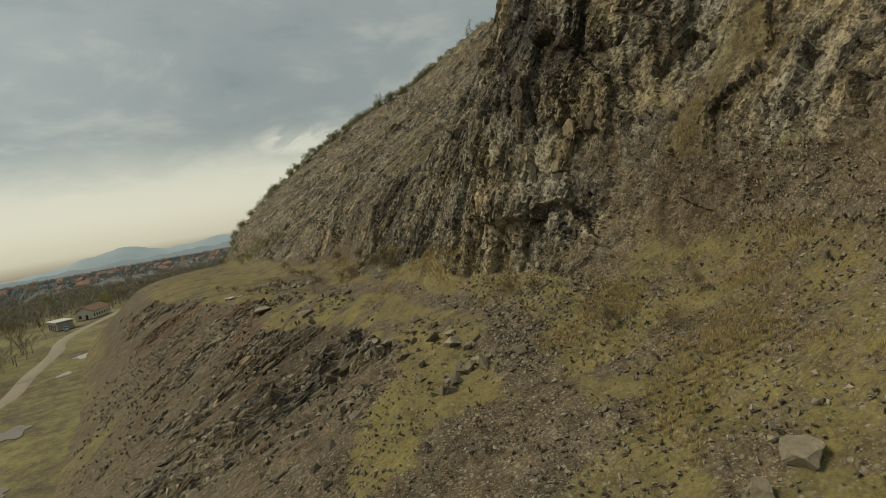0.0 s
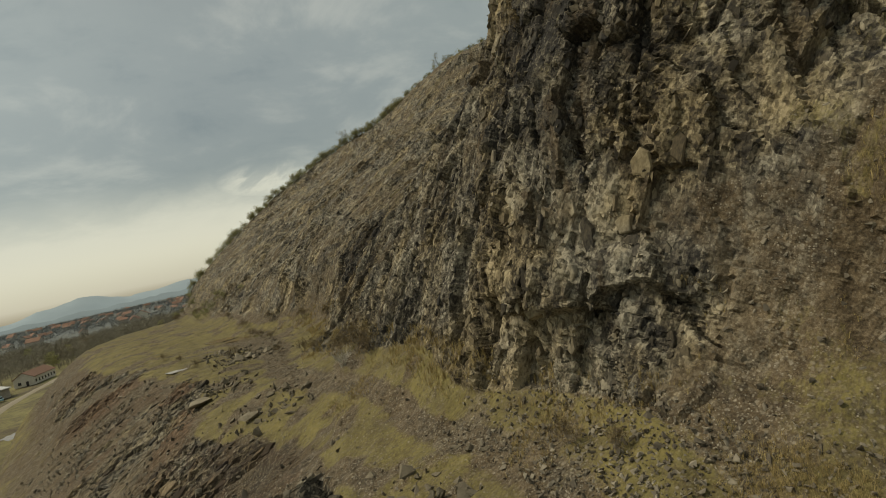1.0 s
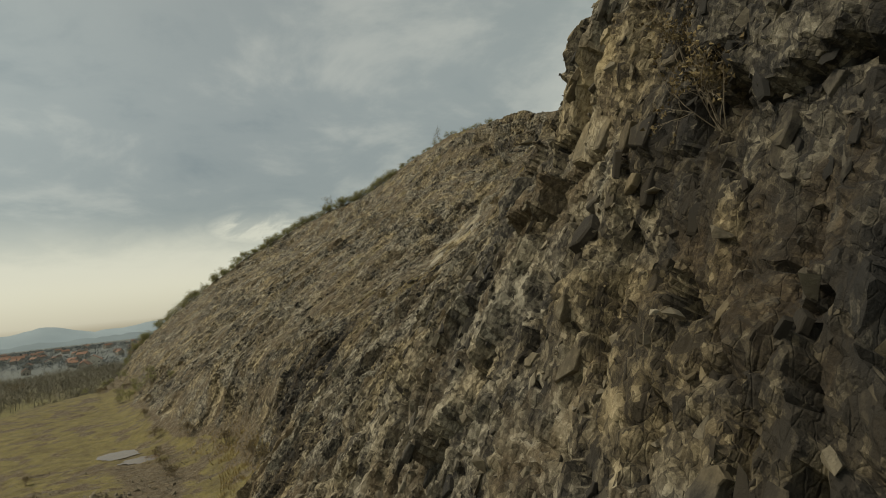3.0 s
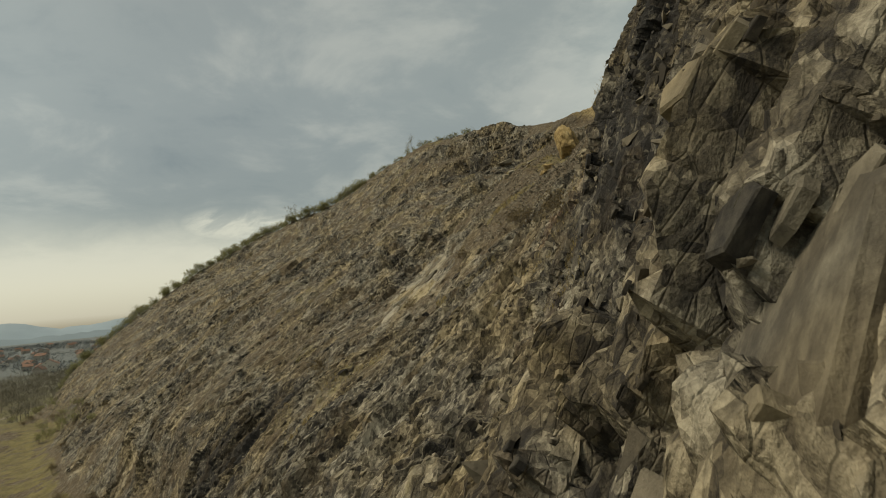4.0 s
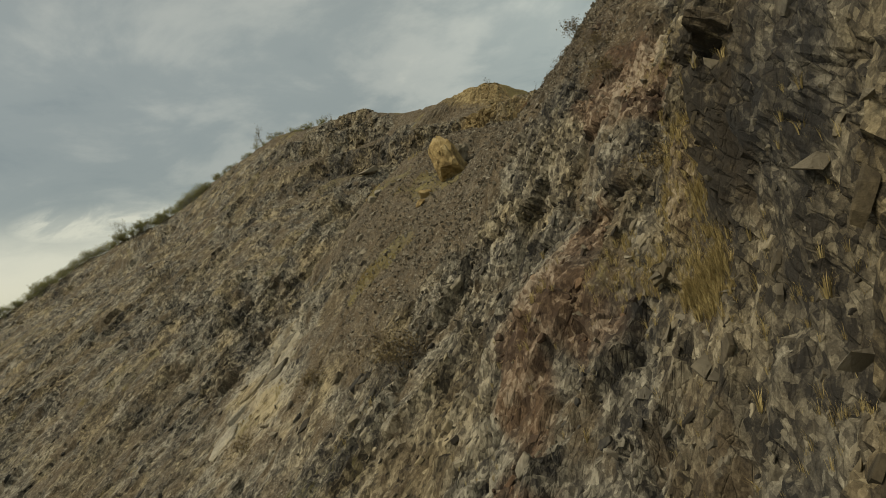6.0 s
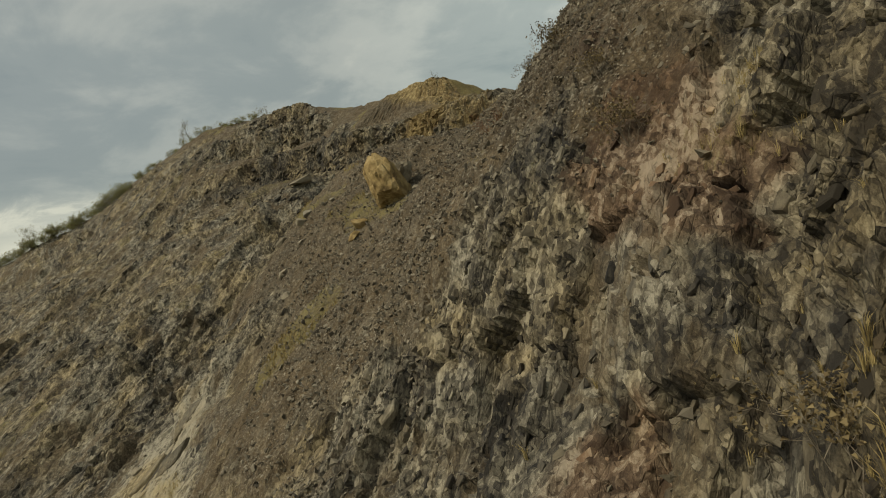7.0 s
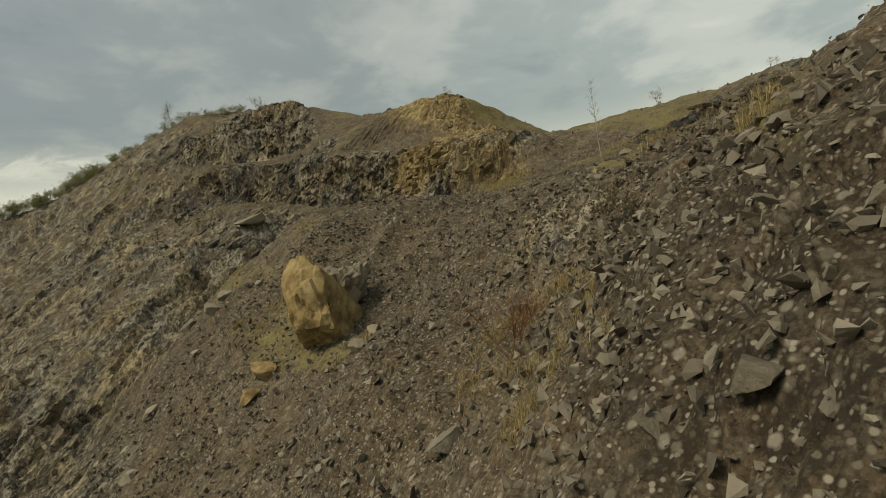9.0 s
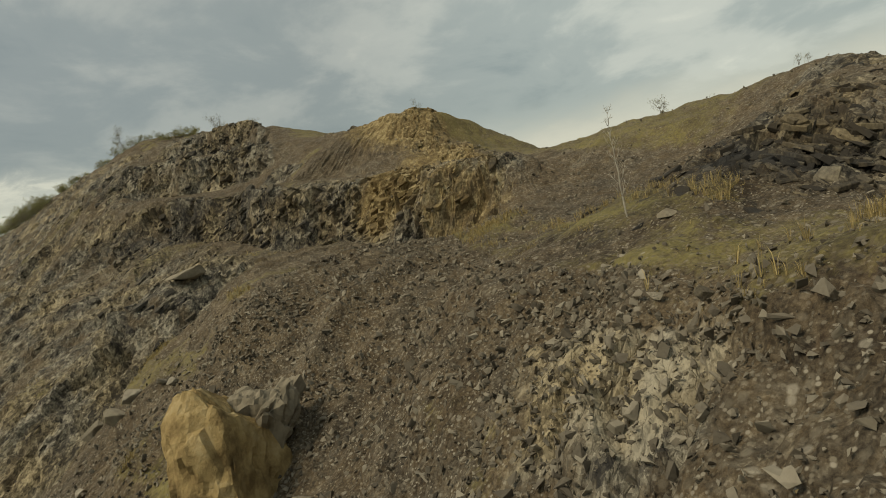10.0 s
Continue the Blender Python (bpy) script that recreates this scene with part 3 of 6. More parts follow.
def hill_material():
    m, t, b = material("quarry_ground")
    c = t.nodes.new("ShaderNodeTexCoord").outputs["Object"]
    cs = grain(t, c, 2.6)
    rough_n = noise_tex(t, c, 0.22, 4, 0.6, 0.4)
    mid = noise_tex(t, cs, 1.9, 6, 0.65, 0.2)
    fine = noise_tex(t, cs, 10.0, 5, 0.65)
    tone = attribute(t, "tone")
    def cells(scale, stretch=1.6, feature="F1"):
        line = grain(t, c, stretch)
        vo = node(t, "ShaderNodeTexVoronoi", Scale=scale)
        vo.feature = feature
        wv = t.nodes.new("ShaderNodeVectorMath")
        wn_ = node(t, "ShaderNodeTexNoise", Scale=scale * 0.8, Detail=2.0)
        t.links.new(line, wn_.inputs["Vector"])
        wv.operation = "MULTIPLY_ADD"
        t.links.new(wn_.outputs["Color"], wv.inputs[0])
        wv.inputs[1].default_value = (0.22 / scale,) * 3
        t.links.new(line, wv.inputs[2])
        t.links.new(wv.outputs[0], vo.inputs["Vector"])
        return vo

    big_c, small_c = cells(4.5), cells(13.0)
    sep1, sep2 = t.nodes.new("ShaderNodeSeparateColor"), t.nodes.new("ShaderNodeSeparateColor")
    t.links.new(big_c.outputs["Color"], sep1.inputs[0])
    t.links.new(small_c.outputs["Color"], sep2.inputs[0])
    joint2 = cells(2.2, 3.4, "DISTANCE_TO_EDGE").outputs["Distance"]
    seam = maths(t, "MULTIPLY", joint2, 14.0, True)
    chips = maths(t, "ADD", maths(t, "MULTIPLY", sep1.outputs[0], 0.5), maths(t, "MULTIPLY", sep2.outputs[0], 0.5))
    f = maths(t, "ADD", maths(t, "MULTIPLY", tone, 0.24), maths(t, "ADD", maths(t, "MULTIPLY", mid, 0.20), maths(t, "ADD", maths(t, "MULTIPLY", fine, 0.24), maths(t, "MULTIPLY", chips, 0.32))))
    grit = noise_tex(t, c, 34.0, 4, 0.75)
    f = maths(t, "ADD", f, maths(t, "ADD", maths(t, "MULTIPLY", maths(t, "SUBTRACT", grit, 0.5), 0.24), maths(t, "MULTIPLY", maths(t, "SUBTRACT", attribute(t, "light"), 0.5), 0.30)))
    mp = t.nodes.new("ShaderNodeMapping")
    mp.inputs["Rotation"].default_value = (0.33, -0.93, 0)
    mp.inputs["Scale"].default_value = (1, 1, 0.14)
    t.links.new(c, mp.inputs["Vector"])
    streak = noise_tex(t, mp.outputs[0], 0.7, 5, 0.6, 0.3)
    up_n = t.nodes.new("ShaderNodeSeparateXYZ")
    t.links.new(t.nodes.new("ShaderNodeNewGeometry").outputs["Normal"], up_n.inputs[0])
    steep = ramp(t, maths(t, "ABSOLUTE", up_n.outputs["Z"]), [(0.80, 1.0), (0.94, 0.15)])
    broad = noise_tex(t, mp.outputs[0], 0.24, 4, 0.55, 0.4)
    f = maths(t, "ADD", f, maths(t, "MULTIPLY", steep, maths(t, "ADD", maths(t, "MULTIPLY", maths(t, "SUBTRACT", streak, 0.5), 0.34), maths(t, "MULTIPLY", maths(t, "SUBTRACT", broad, 0.5), 0.36))))
    f = maths(t, "ADD", maths(t, "MULTIPLY", maths(t, "SUBTRACT", f, 0.5), 1.75), 0.415)
    fr = maths(t, "ADD", f, 0.05)
    pebbles = ramp(t, sep2.outputs[0], [(0.55, 0.0), (0.95, 1.0)])
    fs = maths(t, "ADD", maths(t, "MULTIPLY", noise_tex(t, c, 1.3, 5, 0.6), 0.34), maths(t, "ADD", maths(t, "MULTIPLY", noise_tex(t, c, 12.0, 5, 0.7), 0.46), maths(t, "MULTIPLY", grit, 0.20)))
    fs = maths(t, "ADD", maths(t, "MULTIPLY", maths(t, "SUBTRACT", fs, 0.5), 1.7), maths(t, "ADD", 0.415, maths(t, "MULTIPLY", pebbles, 0.09)))
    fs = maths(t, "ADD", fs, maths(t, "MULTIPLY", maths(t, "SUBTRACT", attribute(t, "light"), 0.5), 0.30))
    tan = ramp(t, fr, [(0.22, (0.034, 0.028, 0.020)), (0.42, (0.118, 0.095, 0.059)), (0.56, (0.215, 0.176, 0.110)), (0.74, (0.37, 0.31, 0.20))])
    grey = ramp(t, fr, [(0.22, (0.024, 0.023, 0.022)), (0.42, (0.086, 0.078, 0.064)), (0.56, (0.172, 0.157, 0.124)), (0.74, (0.33, 0.305, 0.245))])
    stone = mix(t, ramp(t, rough_n, [(0.38, 0.0), (0.56, 1.0)]), tan, grey)
    soil = ramp(t, fs, [(0.24, (0.030, 0.022, 0.014)), (0.45, (0.098, 0.073, 0.045)), (0.60, (0.175, 0.138, 0.090)), (0.76, (0.29, 0.25, 0.185))])
    scree = mix(t, ramp(t, maths(t, "ADD", maths(t, "MULTIPLY", noise_tex(t, c, 0.5, 5, 0.6), 0.45), maths(t, "MULTIPLY", noise_tex(t, c, 6.0, 5, 0.7), 0.55)), [(0.46, 0.0), (0.60, 0.7)]), soil, ramp(t, fs, [(0.24, (0.030, 0.027, 0.023)), (0.45, (0.095, 0.084, 0.066)), (0.60, (0.185, 0.165, 0.128)), (0.76, (0.31, 0.285, 0.225))]))
    turf_f = maths(t, "ADD", maths(t, "MULTIPLY", noise_tex(t, c, 0.45, 5, 0.65), 0.6), maths(t, "MULTIPLY", fine, 0.4))
    turf = ramp(t, turf_f, [(0.33, (0.060, 0.048, 0.026)), (0.44, (0.125, 0.106, 0.044)), (0.55, (0.185, 0.160, 0.056)), (0.70, (0.27, 0.225, 0.09))])
    def gravel(under, scale, share, strength):
        vo = cells(scale, 1.0)
        own = t.nodes.new("ShaderNodeSeparateColor")
        t.links.new(vo.outputs["Color"], own.inputs[0])
        there = maths(t, "MULTIPLY", ramp(t, own.outputs[0], [(1 - share, 0.0), (1.02 - share, 1.0)]), ramp(t, vo.outputs["Distance"], [(0.30, 1.0), (0.50, 0.0)]))
        tint = ramp(t, own.outputs[1], [(0.0, (0.035, 0.029, 0.022)), (0.35, (0.115, 0.098, 0.072)), (0.7, (0.225, 0.20, 0.155)), (1.0, (0.36, 0.33, 0.27))])
        return mix(t, maths(t, "MULTIPLY", there, strength), under, tint)

    rockish = ramp(t, maths(t, "ADD", attribute(t, "rock"), maths(t, "MULTIPLY", maths(t, "SUBTRACT", mid, 0.5), 1.0)), [(0.35, 0.0), (0.6, 1.0)])
    joint3 = cells(6.0, 2.6, "DISTANCE_TO_EDGE").outputs["Distance"]
    seam3 = maths(t, "MULTIPLY", joint3, 16.0, True)
    stone = mix(t, ramp(t, maths(t, "ADD", seam3, maths(t, "MULTIPLY", maths(t, "SUBTRACT", mid, 0.42), 3.0)), [(0.0, 0.0), (0.5, 1.0)]), mix(t, 0.22, stone, (0.05, 0.041, 0.030)), stone)
    stone = mix(t, ramp(t, seam, [(0.0, 0.0), (0.55, 1.0)]), mix(t, 0.25, stone, (0.045, 0.036, 0.026)), stone)
    scree = gravel(gravel(scree, 15.0, 0.55, 0.75), 6.5, 0.36, 0.55)
    col = mix(t, rockish, scree, stone)
    rill = noise_tex(t, mp.outputs[0], 0.42, 5, 0.6, 0.5)
    col = mix(t, maths(t, "MULTIPLY", steep, ramp(t, rill, [(0.53, 0.0), (0.63, 0.75)])), col, soil)
    red = ramp(t, f, [(0.3, (0.060, 0.034, 0.020)), (0.55, (0.155, 0.092, 0.056)), (0.72, (0.31, 0.235, 0.17))])
    col = mix(t, ramp(t, maths(t, "ADD", attribute(t, "rust"), maths(t, "SUBTRACT", mid, 0.5)), [(0.45, 0.0), (1.0, 0.7)]), col, red)
    yel = ramp(t, f, [(0.3, (0.13, 0.088, 0.035)), (0.55, (0.27, 0.20, 0.09)), (0.72, (0.40, 0.32, 0.17))])
    col = mix(t, ramp(t, maths(t, "ADD", attribute(t, "ochre"), maths(t, "SUBTRACT", mid, 0.5)), [(0.35, 0.0), (0.8, 0.8)]), col, yel)
    green = ramp(t, maths(t, "ADD", attribute(t, "grass"), maths(t, "ADD", maths(t, "MULTIPLY", maths(t, "SUBTRACT", mid, 0.5), 1.6), maths(t, "MULTIPLY", maths(t, "SUBTRACT", fine, 0.5), 1.2))), [(0.45, 0.0), (1.0, 0.75)])
    col = mix(t, green, col, gravel(turf, 8.0, 0.16, 0.7))
    t.links.new(col, b.inputs["Base Color"])
    b.inputs["Roughness"].default_value = 0.92
    b.inputs["Specular IOR Level"].default_value = 0.25
    pebble = maths(t, "ADD", maths(t, "MULTIPLY", maths(t, "SUBTRACT", 1.0, big_c.outputs["Distance"]), 0.8), maths(t, "MULTIPLY", maths(t, "SUBTRACT", 1.0, small_c.outputs["Distance"]), 0.4))
    cracked = maths(t, "ADD", maths(t, "ADD", maths(t, "MULTIPLY", seam, 0.30), maths(t, "MULTIPLY", seam3, 0.22)), maths(t, "ADD", maths(t, "MULTIPLY", fine, 0.8), maths(t, "MULTIPLY", sep1.outputs[1], 0.25)))
    hm = t.nodes.new("ShaderNodeMix")
    t.links.new(rockish, hm.inputs[0])
    t.links.new(pebble, hm.inputs[2])
    t.links.new(cracked, hm.inputs[3])
    hgt = maths(t, "ADD", hm.outputs[0], maths(t, "MULTIPLY", noise_tex(t, c, 30.0, 3, 0.7), 0.35))
    bp = node(t, "ShaderNodeBump", Strength=0.8, Distance=0.07)
    t.links.new(hgt, bp.inputs["Height"])
    t.links.new(bp.outputs[0], b.inputs["Normal"])
    return m


HILL, HILL_N, HILL_V, COVER = hill_surface()
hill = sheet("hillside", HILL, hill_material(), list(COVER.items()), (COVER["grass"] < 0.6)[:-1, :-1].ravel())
tagged(hill, "steep broken grey-brown quarry hillside with a grassy bench", "hillside", kind="structure")

def field_material():
    m, t, b = material("valley_field")
    c = t.nodes.new("ShaderNodeTexCoord").outputs["Object"]
    f = maths(t, "ADD", maths(t, "MULTIPLY", noise_tex(t, c, 0.035, 6, 0.6), 0.4), maths(t, "ADD", maths(t, "MULTIPLY", noise_tex(t, c, 0.35, 6, 0.65), 0.3), maths(t, "MULTIPLY", noise_tex(t, c, 2.0, 6, 0.75), 0.3)))
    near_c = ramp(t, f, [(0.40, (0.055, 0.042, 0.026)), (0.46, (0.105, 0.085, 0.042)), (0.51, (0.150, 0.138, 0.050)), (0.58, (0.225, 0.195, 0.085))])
    # wooded ground far off, with distance haze painted into its colour
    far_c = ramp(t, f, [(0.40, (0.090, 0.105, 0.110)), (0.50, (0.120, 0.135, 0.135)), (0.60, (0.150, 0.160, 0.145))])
    t.links.new(mix(t, attribute(t, "wooded_haze"), near_c, far_c), b.inputs["Base Color"])
    b.inputs["Roughness"].default_value = 0.95
    bp = node(t, "ShaderNodeBump", Strength=0.6, Distance=0.4)
    t.links.new(noise_tex(t, c, 0.8, 6, 0.7), bp.inputs["Height"])
    t.links.new(bp.outputs[0], b.inputs["Normal"])
    return m


FIELD = field_material()
xs = np.r_[-4900, -3000, -1800, -1000, np.linspace(-600, 300, 91), 1000, 3000, 4900]
ys = np.r_[-4900, -2000, -600, np.linspace(-200, 900, 111), 1500, 2500, 4900]
gx, gy = np.meshgrid(xs, ys)
flat = np.stack([gx, gy, 0 * gx], 2).reshape(-1, 3)
gz = -5.25 + 0.12 * fractal(flat / 40.0, 3, seed=91).reshape(gx.shape) * (np.abs(gx) < 1000) - np.clip(np.hypot(gx, gy) - 900, 0, None) * 0.0022
# the mask of woods and painted haze grows with distance
ground = sheet("ground", np.stack([gx, gy, gz], 2), FIELD, [("wooded_haze", smooth(330, 800, np.hypot(gx, gy)))])
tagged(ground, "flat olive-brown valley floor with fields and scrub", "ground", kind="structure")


# ---------------------------------------------------------------- makers
def mesh_from(name, verts, faces, mat, flat=True):
    me = bpy.data.meshes.new(name)
    verts, faces = np.asarray(verts, np.float32), np.asarray(faces, np.int32)
    k = faces.shape[1]
    me.vertices.add(len(verts))
    me.vertices.foreach_set("co", verts.ravel())
    me.loops.add(faces.size)
    me.loops.foreach_set("vertex_index", faces.ravel())
    me.polygons.add(len(faces))
    me.polygons.foreach_set("loop_start", np.arange(0, faces.size, k, dtype=np.int32))
    me.polygons.foreach_set("use_smooth", np.full(len(faces), not flat))
    me.update(calc_edges=True)
    me.materials.append(mat)
    return me


def part(name, me, parent, label=""):
    ob = new(name, me)
    ob.parent = parent
    return tagged(ob, label)


def many(verts, faces, turns, places):
    """One template, laid at many places (n x 3) with many 3 x 3 turns."""
    v = np.einsum("nij,kj->nki", turns, verts) + places[:, None]
    f = faces[None] + (np.arange(len(places)) * len(verts))[:, None, None]
    return v.reshape(-1, 3), f.reshape(-1, faces.shape[1])


def random_turns(rng, n):
    q = rng.normal(size=(n, 4))
    q /= np.linalg.norm(q, axis=1, keepdims=True)
    w, x, y, z = q.T
    return np.stack([np.stack([1 - 2 * (y * y + z * z), 2 * (x * y - z * w), 2 * (x * z + y * w)], 1),
                     np.stack([2 * (x * y + z * w), 1 - 2 * (x * x + z * z), 2 * (y * z - x * w)], 1),
                     np.stack([2 * (x * z - y * w), 2 * (y * z + x * w), 1 - 2 * (x * x + y * y)], 1)], 1)


def ball(level):
    bm = bmesh.new()
    bmesh.ops.create_icosphere(bm, subdivisions=level, radius=1.0)
    v = np.array([p.co for p in bm.verts])
    f = np.array([[q.index for q in t.verts] for t in bm.faces])
    bm.free()
    return v, f


def broken_stone(rng, level=2, cuts=11, squash=(1.0, 0.8, 0.65), lump=0.08):
    """A ball cut by random planes: an angular stone."""
    v, f = ball(level)
    for _ in range(cuts):
        d = rng.normal(size=3)
        d /= np.linalg.norm(d)
        far = rng.uniform(0.35, 0.72)
        over = np.clip(v @ d - far, 0, None)
        v = v - over[:, None] * d
    v = v * np.array(squash)
    if lump:
        v = v * (1 + lump * fractal(v * 2.5 + rng.uniform(0, 50), 3, seed=int(rng.integers(99))))[:, None]
    return v, f


def shard(rng):
    """An angular chip: a crooked block with two corners knocked off."""
    bm = bmesh.new()
    for k in range(8):
        d = rng.normal(size=3)
        d = d / np.abs(d).max() * rng.uniform(0.75, 1.0)
        bm.verts.new(d * [1.0, 0.75, 0.5])
    hull = bmesh.ops.convex_hull(bm, input=bm.verts[:])
    bmesh.ops.delete(bm, geom=[g for g in hull["geom_interior"] if isinstance(g, bmesh.types.BMVert)], context="VERTS")
    bmesh.ops.triangulate(bm, faces=bm.faces[:])
    bm.verts.index_update()
    v = np.array([p.co for p in bm.verts])
    f = np.array([[q.index for q in t.verts] for t in bm.faces])
    bm.free()
    return v, f


FLATXY = HILL[:, :, :2].reshape(-1, 2)
FLATXYZ = HILL.reshape(-1, 3)


def drop(x, y, high=None):
    """The hill's height at a place in the plan (near a height, where the face is steep)."""
    d = (FLATXY[:, 0] - x) ** 2 + (FLATXY[:, 1] - y) ** 2
    if high is not None:
        d = d + (FLATXYZ[:, 2] - high) ** 2
    return FLATXYZ[int(np.argmin(d))]


du = np.linalg.norm(np.diff(HILL, axis=0, append=HILL[-1:]), axis=2)
dv = np.linalg.norm(np.diff(HILL, axis=1, append=HILL[:, -1:]), axis=2)
AREA = (du * dv).clip(0, 2.0)


def scatter(rng, weight, n):
    """Places and normals on the hill, picked by weight and area."""
    w = (weight * AREA).ravel()
    at = rng.choice(len(w), n, p=w / w.sum())
    return FLATXYZ[at] + rng.normal(size=(n, 3)) * 0.04, HILL_N.reshape(-1, 3)[at]


def tubes(segments, sides=3):
    """Tapered twigs from rows of start, end, thickness at start, thickness at end."""
    s = np.array(segments, float)
    a, b, ra, rb = s[:, :3], s[:, 3:6], s[:, 6], s[:, 7]
    d = b - a
    d /= np.linalg.norm(d, axis=1, keepdims=True) + 1e-9
    u = np.cross(d, np.where(np.abs(d[:, 2:]) < 0.9, [[0, 0, 1.0]], [[1.0, 0, 0]]))
    u /= np.linalg.norm(u, axis=1, keepdims=True)
    w = np.cross(d, u)
    verts, n = [], len(s)
    for base, r in ((a, ra), (b, rb)):
        for k in range(sides):
            t = 2 * math.pi * k / sides
            verts.append(base + r[:, None] * (math.cos(t) * u + math.sin(t) * w))
    v = np.stack(verts, 1).reshape(-1, 3)
    f = [[k, (k + 1) % sides, sides + (k + 1) % sides, sides + k] for k in range(sides)]
    f = np.array(f)[None] + (np.arange(n) * 2 * sides)[:, None, None]
    return v, f.reshape(-1, 4)


def grow(rng, start, way, length, thick, depth, out, tips, bend=0.35, split=(2, 4)):
    """A limb in three pieces, with smaller limbs from its upper half."""
    p, d = np.array(start, float), np.array(way, float)
    pieces = 3 if depth else 2
    for k in range(pieces):
        d = d + rng.normal(size=3) * bend * 0.4
        d[2] += 0.10
        d /= np.linalg.norm(d)
        e = p + d * length / pieces
        r0, r1 = thick * (1 - k * 0.25), thick * (0.75 - k * 0.25) + 0.003
        out.append((*p, *e, r0, r1))
        if depth and k:
            for _ in range(int(rng.integers(*split))):
                side = d + rng.normal(size=3) * 0.75
                grow(rng, p + (e - p) * rng.uniform(0.2, 1), side / np.linalg.norm(side), length * rng.uniform(0.4, 0.65), thick * 0.5, depth - 1, out, tips, bend, split)
        p = e
    tips.append(p)


def bush_meshes(rng, stems, high, thick, depth, wood, leaf, leaves=3, leaf_size=0.05, spread=0.9, clear=False, split=(2, 4)):
    segs, tips = [], []
    for _ in range(stems):
        a = rng.uniform(0, 2 * math.pi)
        lean = 0.05 if clear else rng.uniform(0.15, spread)
        grow(rng, (0.12 * math.cos(a) * (not clear), 0.12 * math.sin(a) * (not clear), -0.15), (math.cos(a) * lean, math.sin(a) * lean, 1.0),
             high * rng.uniform(0.7, 1.0), thick, depth, segs, tips, 0.35, split)
    v, f = tubes(segs)
    stem = mesh_from("stem", v, f, wood)
    if not leaves:
        return stem, None
    t = np.repeat(np.array(tips), leaves, 0)
    t = t + rng.normal(size=t.shape) * high * 0.045
    leaf_v = np.array([[-0.4, 0, 0], [0.4, 0, 0], [0, 0.3, 1.0], [0.1, -0.4, 0.5]])
    lv, lf = many(leaf_v, np.array([[0, 1, 2], [0, 3, 2]]), random_turns(rng, len(t)) * (leaf_size * rng.uniform(0.6, 1.5, len(t)))[:, None, None], t)
    return stem, mesh_from("foliage", lv, lf, leaf)


def plant(name, meshes, place, size, turn, label, category, group, names=("stem", "foliage")):
    root = new(name)
    root.empty_display_size = 0.3
    for n, me in zip(names, meshes):
        if me:
            part(n, me, root)
    root.matrix_basis = pose(*place, 0, 0, turn) @ Matrix.Scale(size, 4)
    return tagged(root, label, category, group)


def varied(name, stops, scale=6.0, rough=0.9, bump=0.5, by="island", mixing=0.55):
    """A mineral or plant surface whose pieces differ in tone."""
    m, t, b = material(name)
    c = t.nodes.new("ShaderNodeTexCoord").outputs["Object"]
    if by == "island":
        r = t.nodes.new("ShaderNodeNewGeometry").outputs["Random Per Island"]
    else:
        r = t.nodes.new("ShaderNodeObjectInfo").outputs["Random"]
    n = noise_tex(t, c, scale, 6, 0.65)
    f = maths(t, "ADD", maths(t, "MULTIPLY", r, mixing), maths(t, "MULTIPLY", n, 1 - mixing))
    t.links.new(ramp(t, f, stops), b.inputs["Base Color"])
    b.inputs["Roughness"].default_value = rough
    b.inputs["Specular IOR Level"].default_value = 0.2
    if bump:
        bp = node(t, "ShaderNodeBump", Strength=bump, Distance=0.06)
        t.links.new(noise_tex(t, c, scale * 3.0, 5, 0.7), bp.inputs["Height"])
        t.links.new(bp.outputs[0], b.inputs["Normal"])
    return m


STONES = varied("loose_stones", [(0.15, (0.062, 0.053, 0.041)), (0.45, (0.135, 0.118, 0.092)), (0.7, (0.23, 0.205, 0.16)), (0.92, (0.33, 0.30, 0.24))], 3.0)
BOULDERS = varied("boulder_rock", [(0.2, (0.09, 0.078, 0.06)), (0.5, (0.20, 0.175, 0.13)), (0.8, (0.34, 0.30, 0.23))], 2.2, bump=0.9, by="object", mixing=0.35)
OCHRE = varied("ochre_rock", [(0.3, (0.09, 0.062, 0.030)), (0.44, (0.20, 0.14, 0.064)), (0.55, (0.32, 0.235, 0.11)), (0.7, (0.43, 0.34, 0.19))], 1.4, bump=1.6, by="object", mixing=0.1)
PALE = varied("pale_rock", [(0.2, (0.12, 0.108, 0.085)), (0.5, (0.24, 0.215, 0.17)), (0.8, (0.38, 0.35, 0.285))], 2.0, bump=0.9, by="object", mixing=0.2)
DRY = varied("dry_grass", [(0.2, (0.19, 0.145, 0.066)), (0.55, (0.34, 0.265, 0.12)), (0.85, (0.48, 0.39, 0.19))], 0.6, 0.85, 0)
TURF = varied("turf_grass", [(0.2, (0.065, 0.055, 0.022)), (0.55, (0.145, 0.130, 0.040)), (0.85, (0.225, 0.195, 0.07))], 0.6, 0.85, 0)
TWIG = varied("twig_bark", [(0.3, (0.12, 0.10, 0.075)), (0.7, (0.24, 0.205, 0.16))], 8.0, 0.9, 0)
RED_TWIG = varied("red_twig", [(0.3, (0.10, 0.042, 0.022)), (0.7, (0.20, 0.095, 0.05))], 8.0, 0.9, 0)
BUD = varied("young_leaf", [(0.2, (0.20, 0.205, 0.085)), (0.55, (0.31, 0.305, 0.135)), (0.85, (0.42, 0.40, 0.20))], 3.0, 0.8, 0)
BROWN_LEAF = varied("withered_leaf", [(0.2, (0.095, 0.070, 0.038)), (0.55, (0.18, 0.138, 0.074)), (0.85, (0.27, 0.215, 0.115))], 3.0, 0.9, 0)
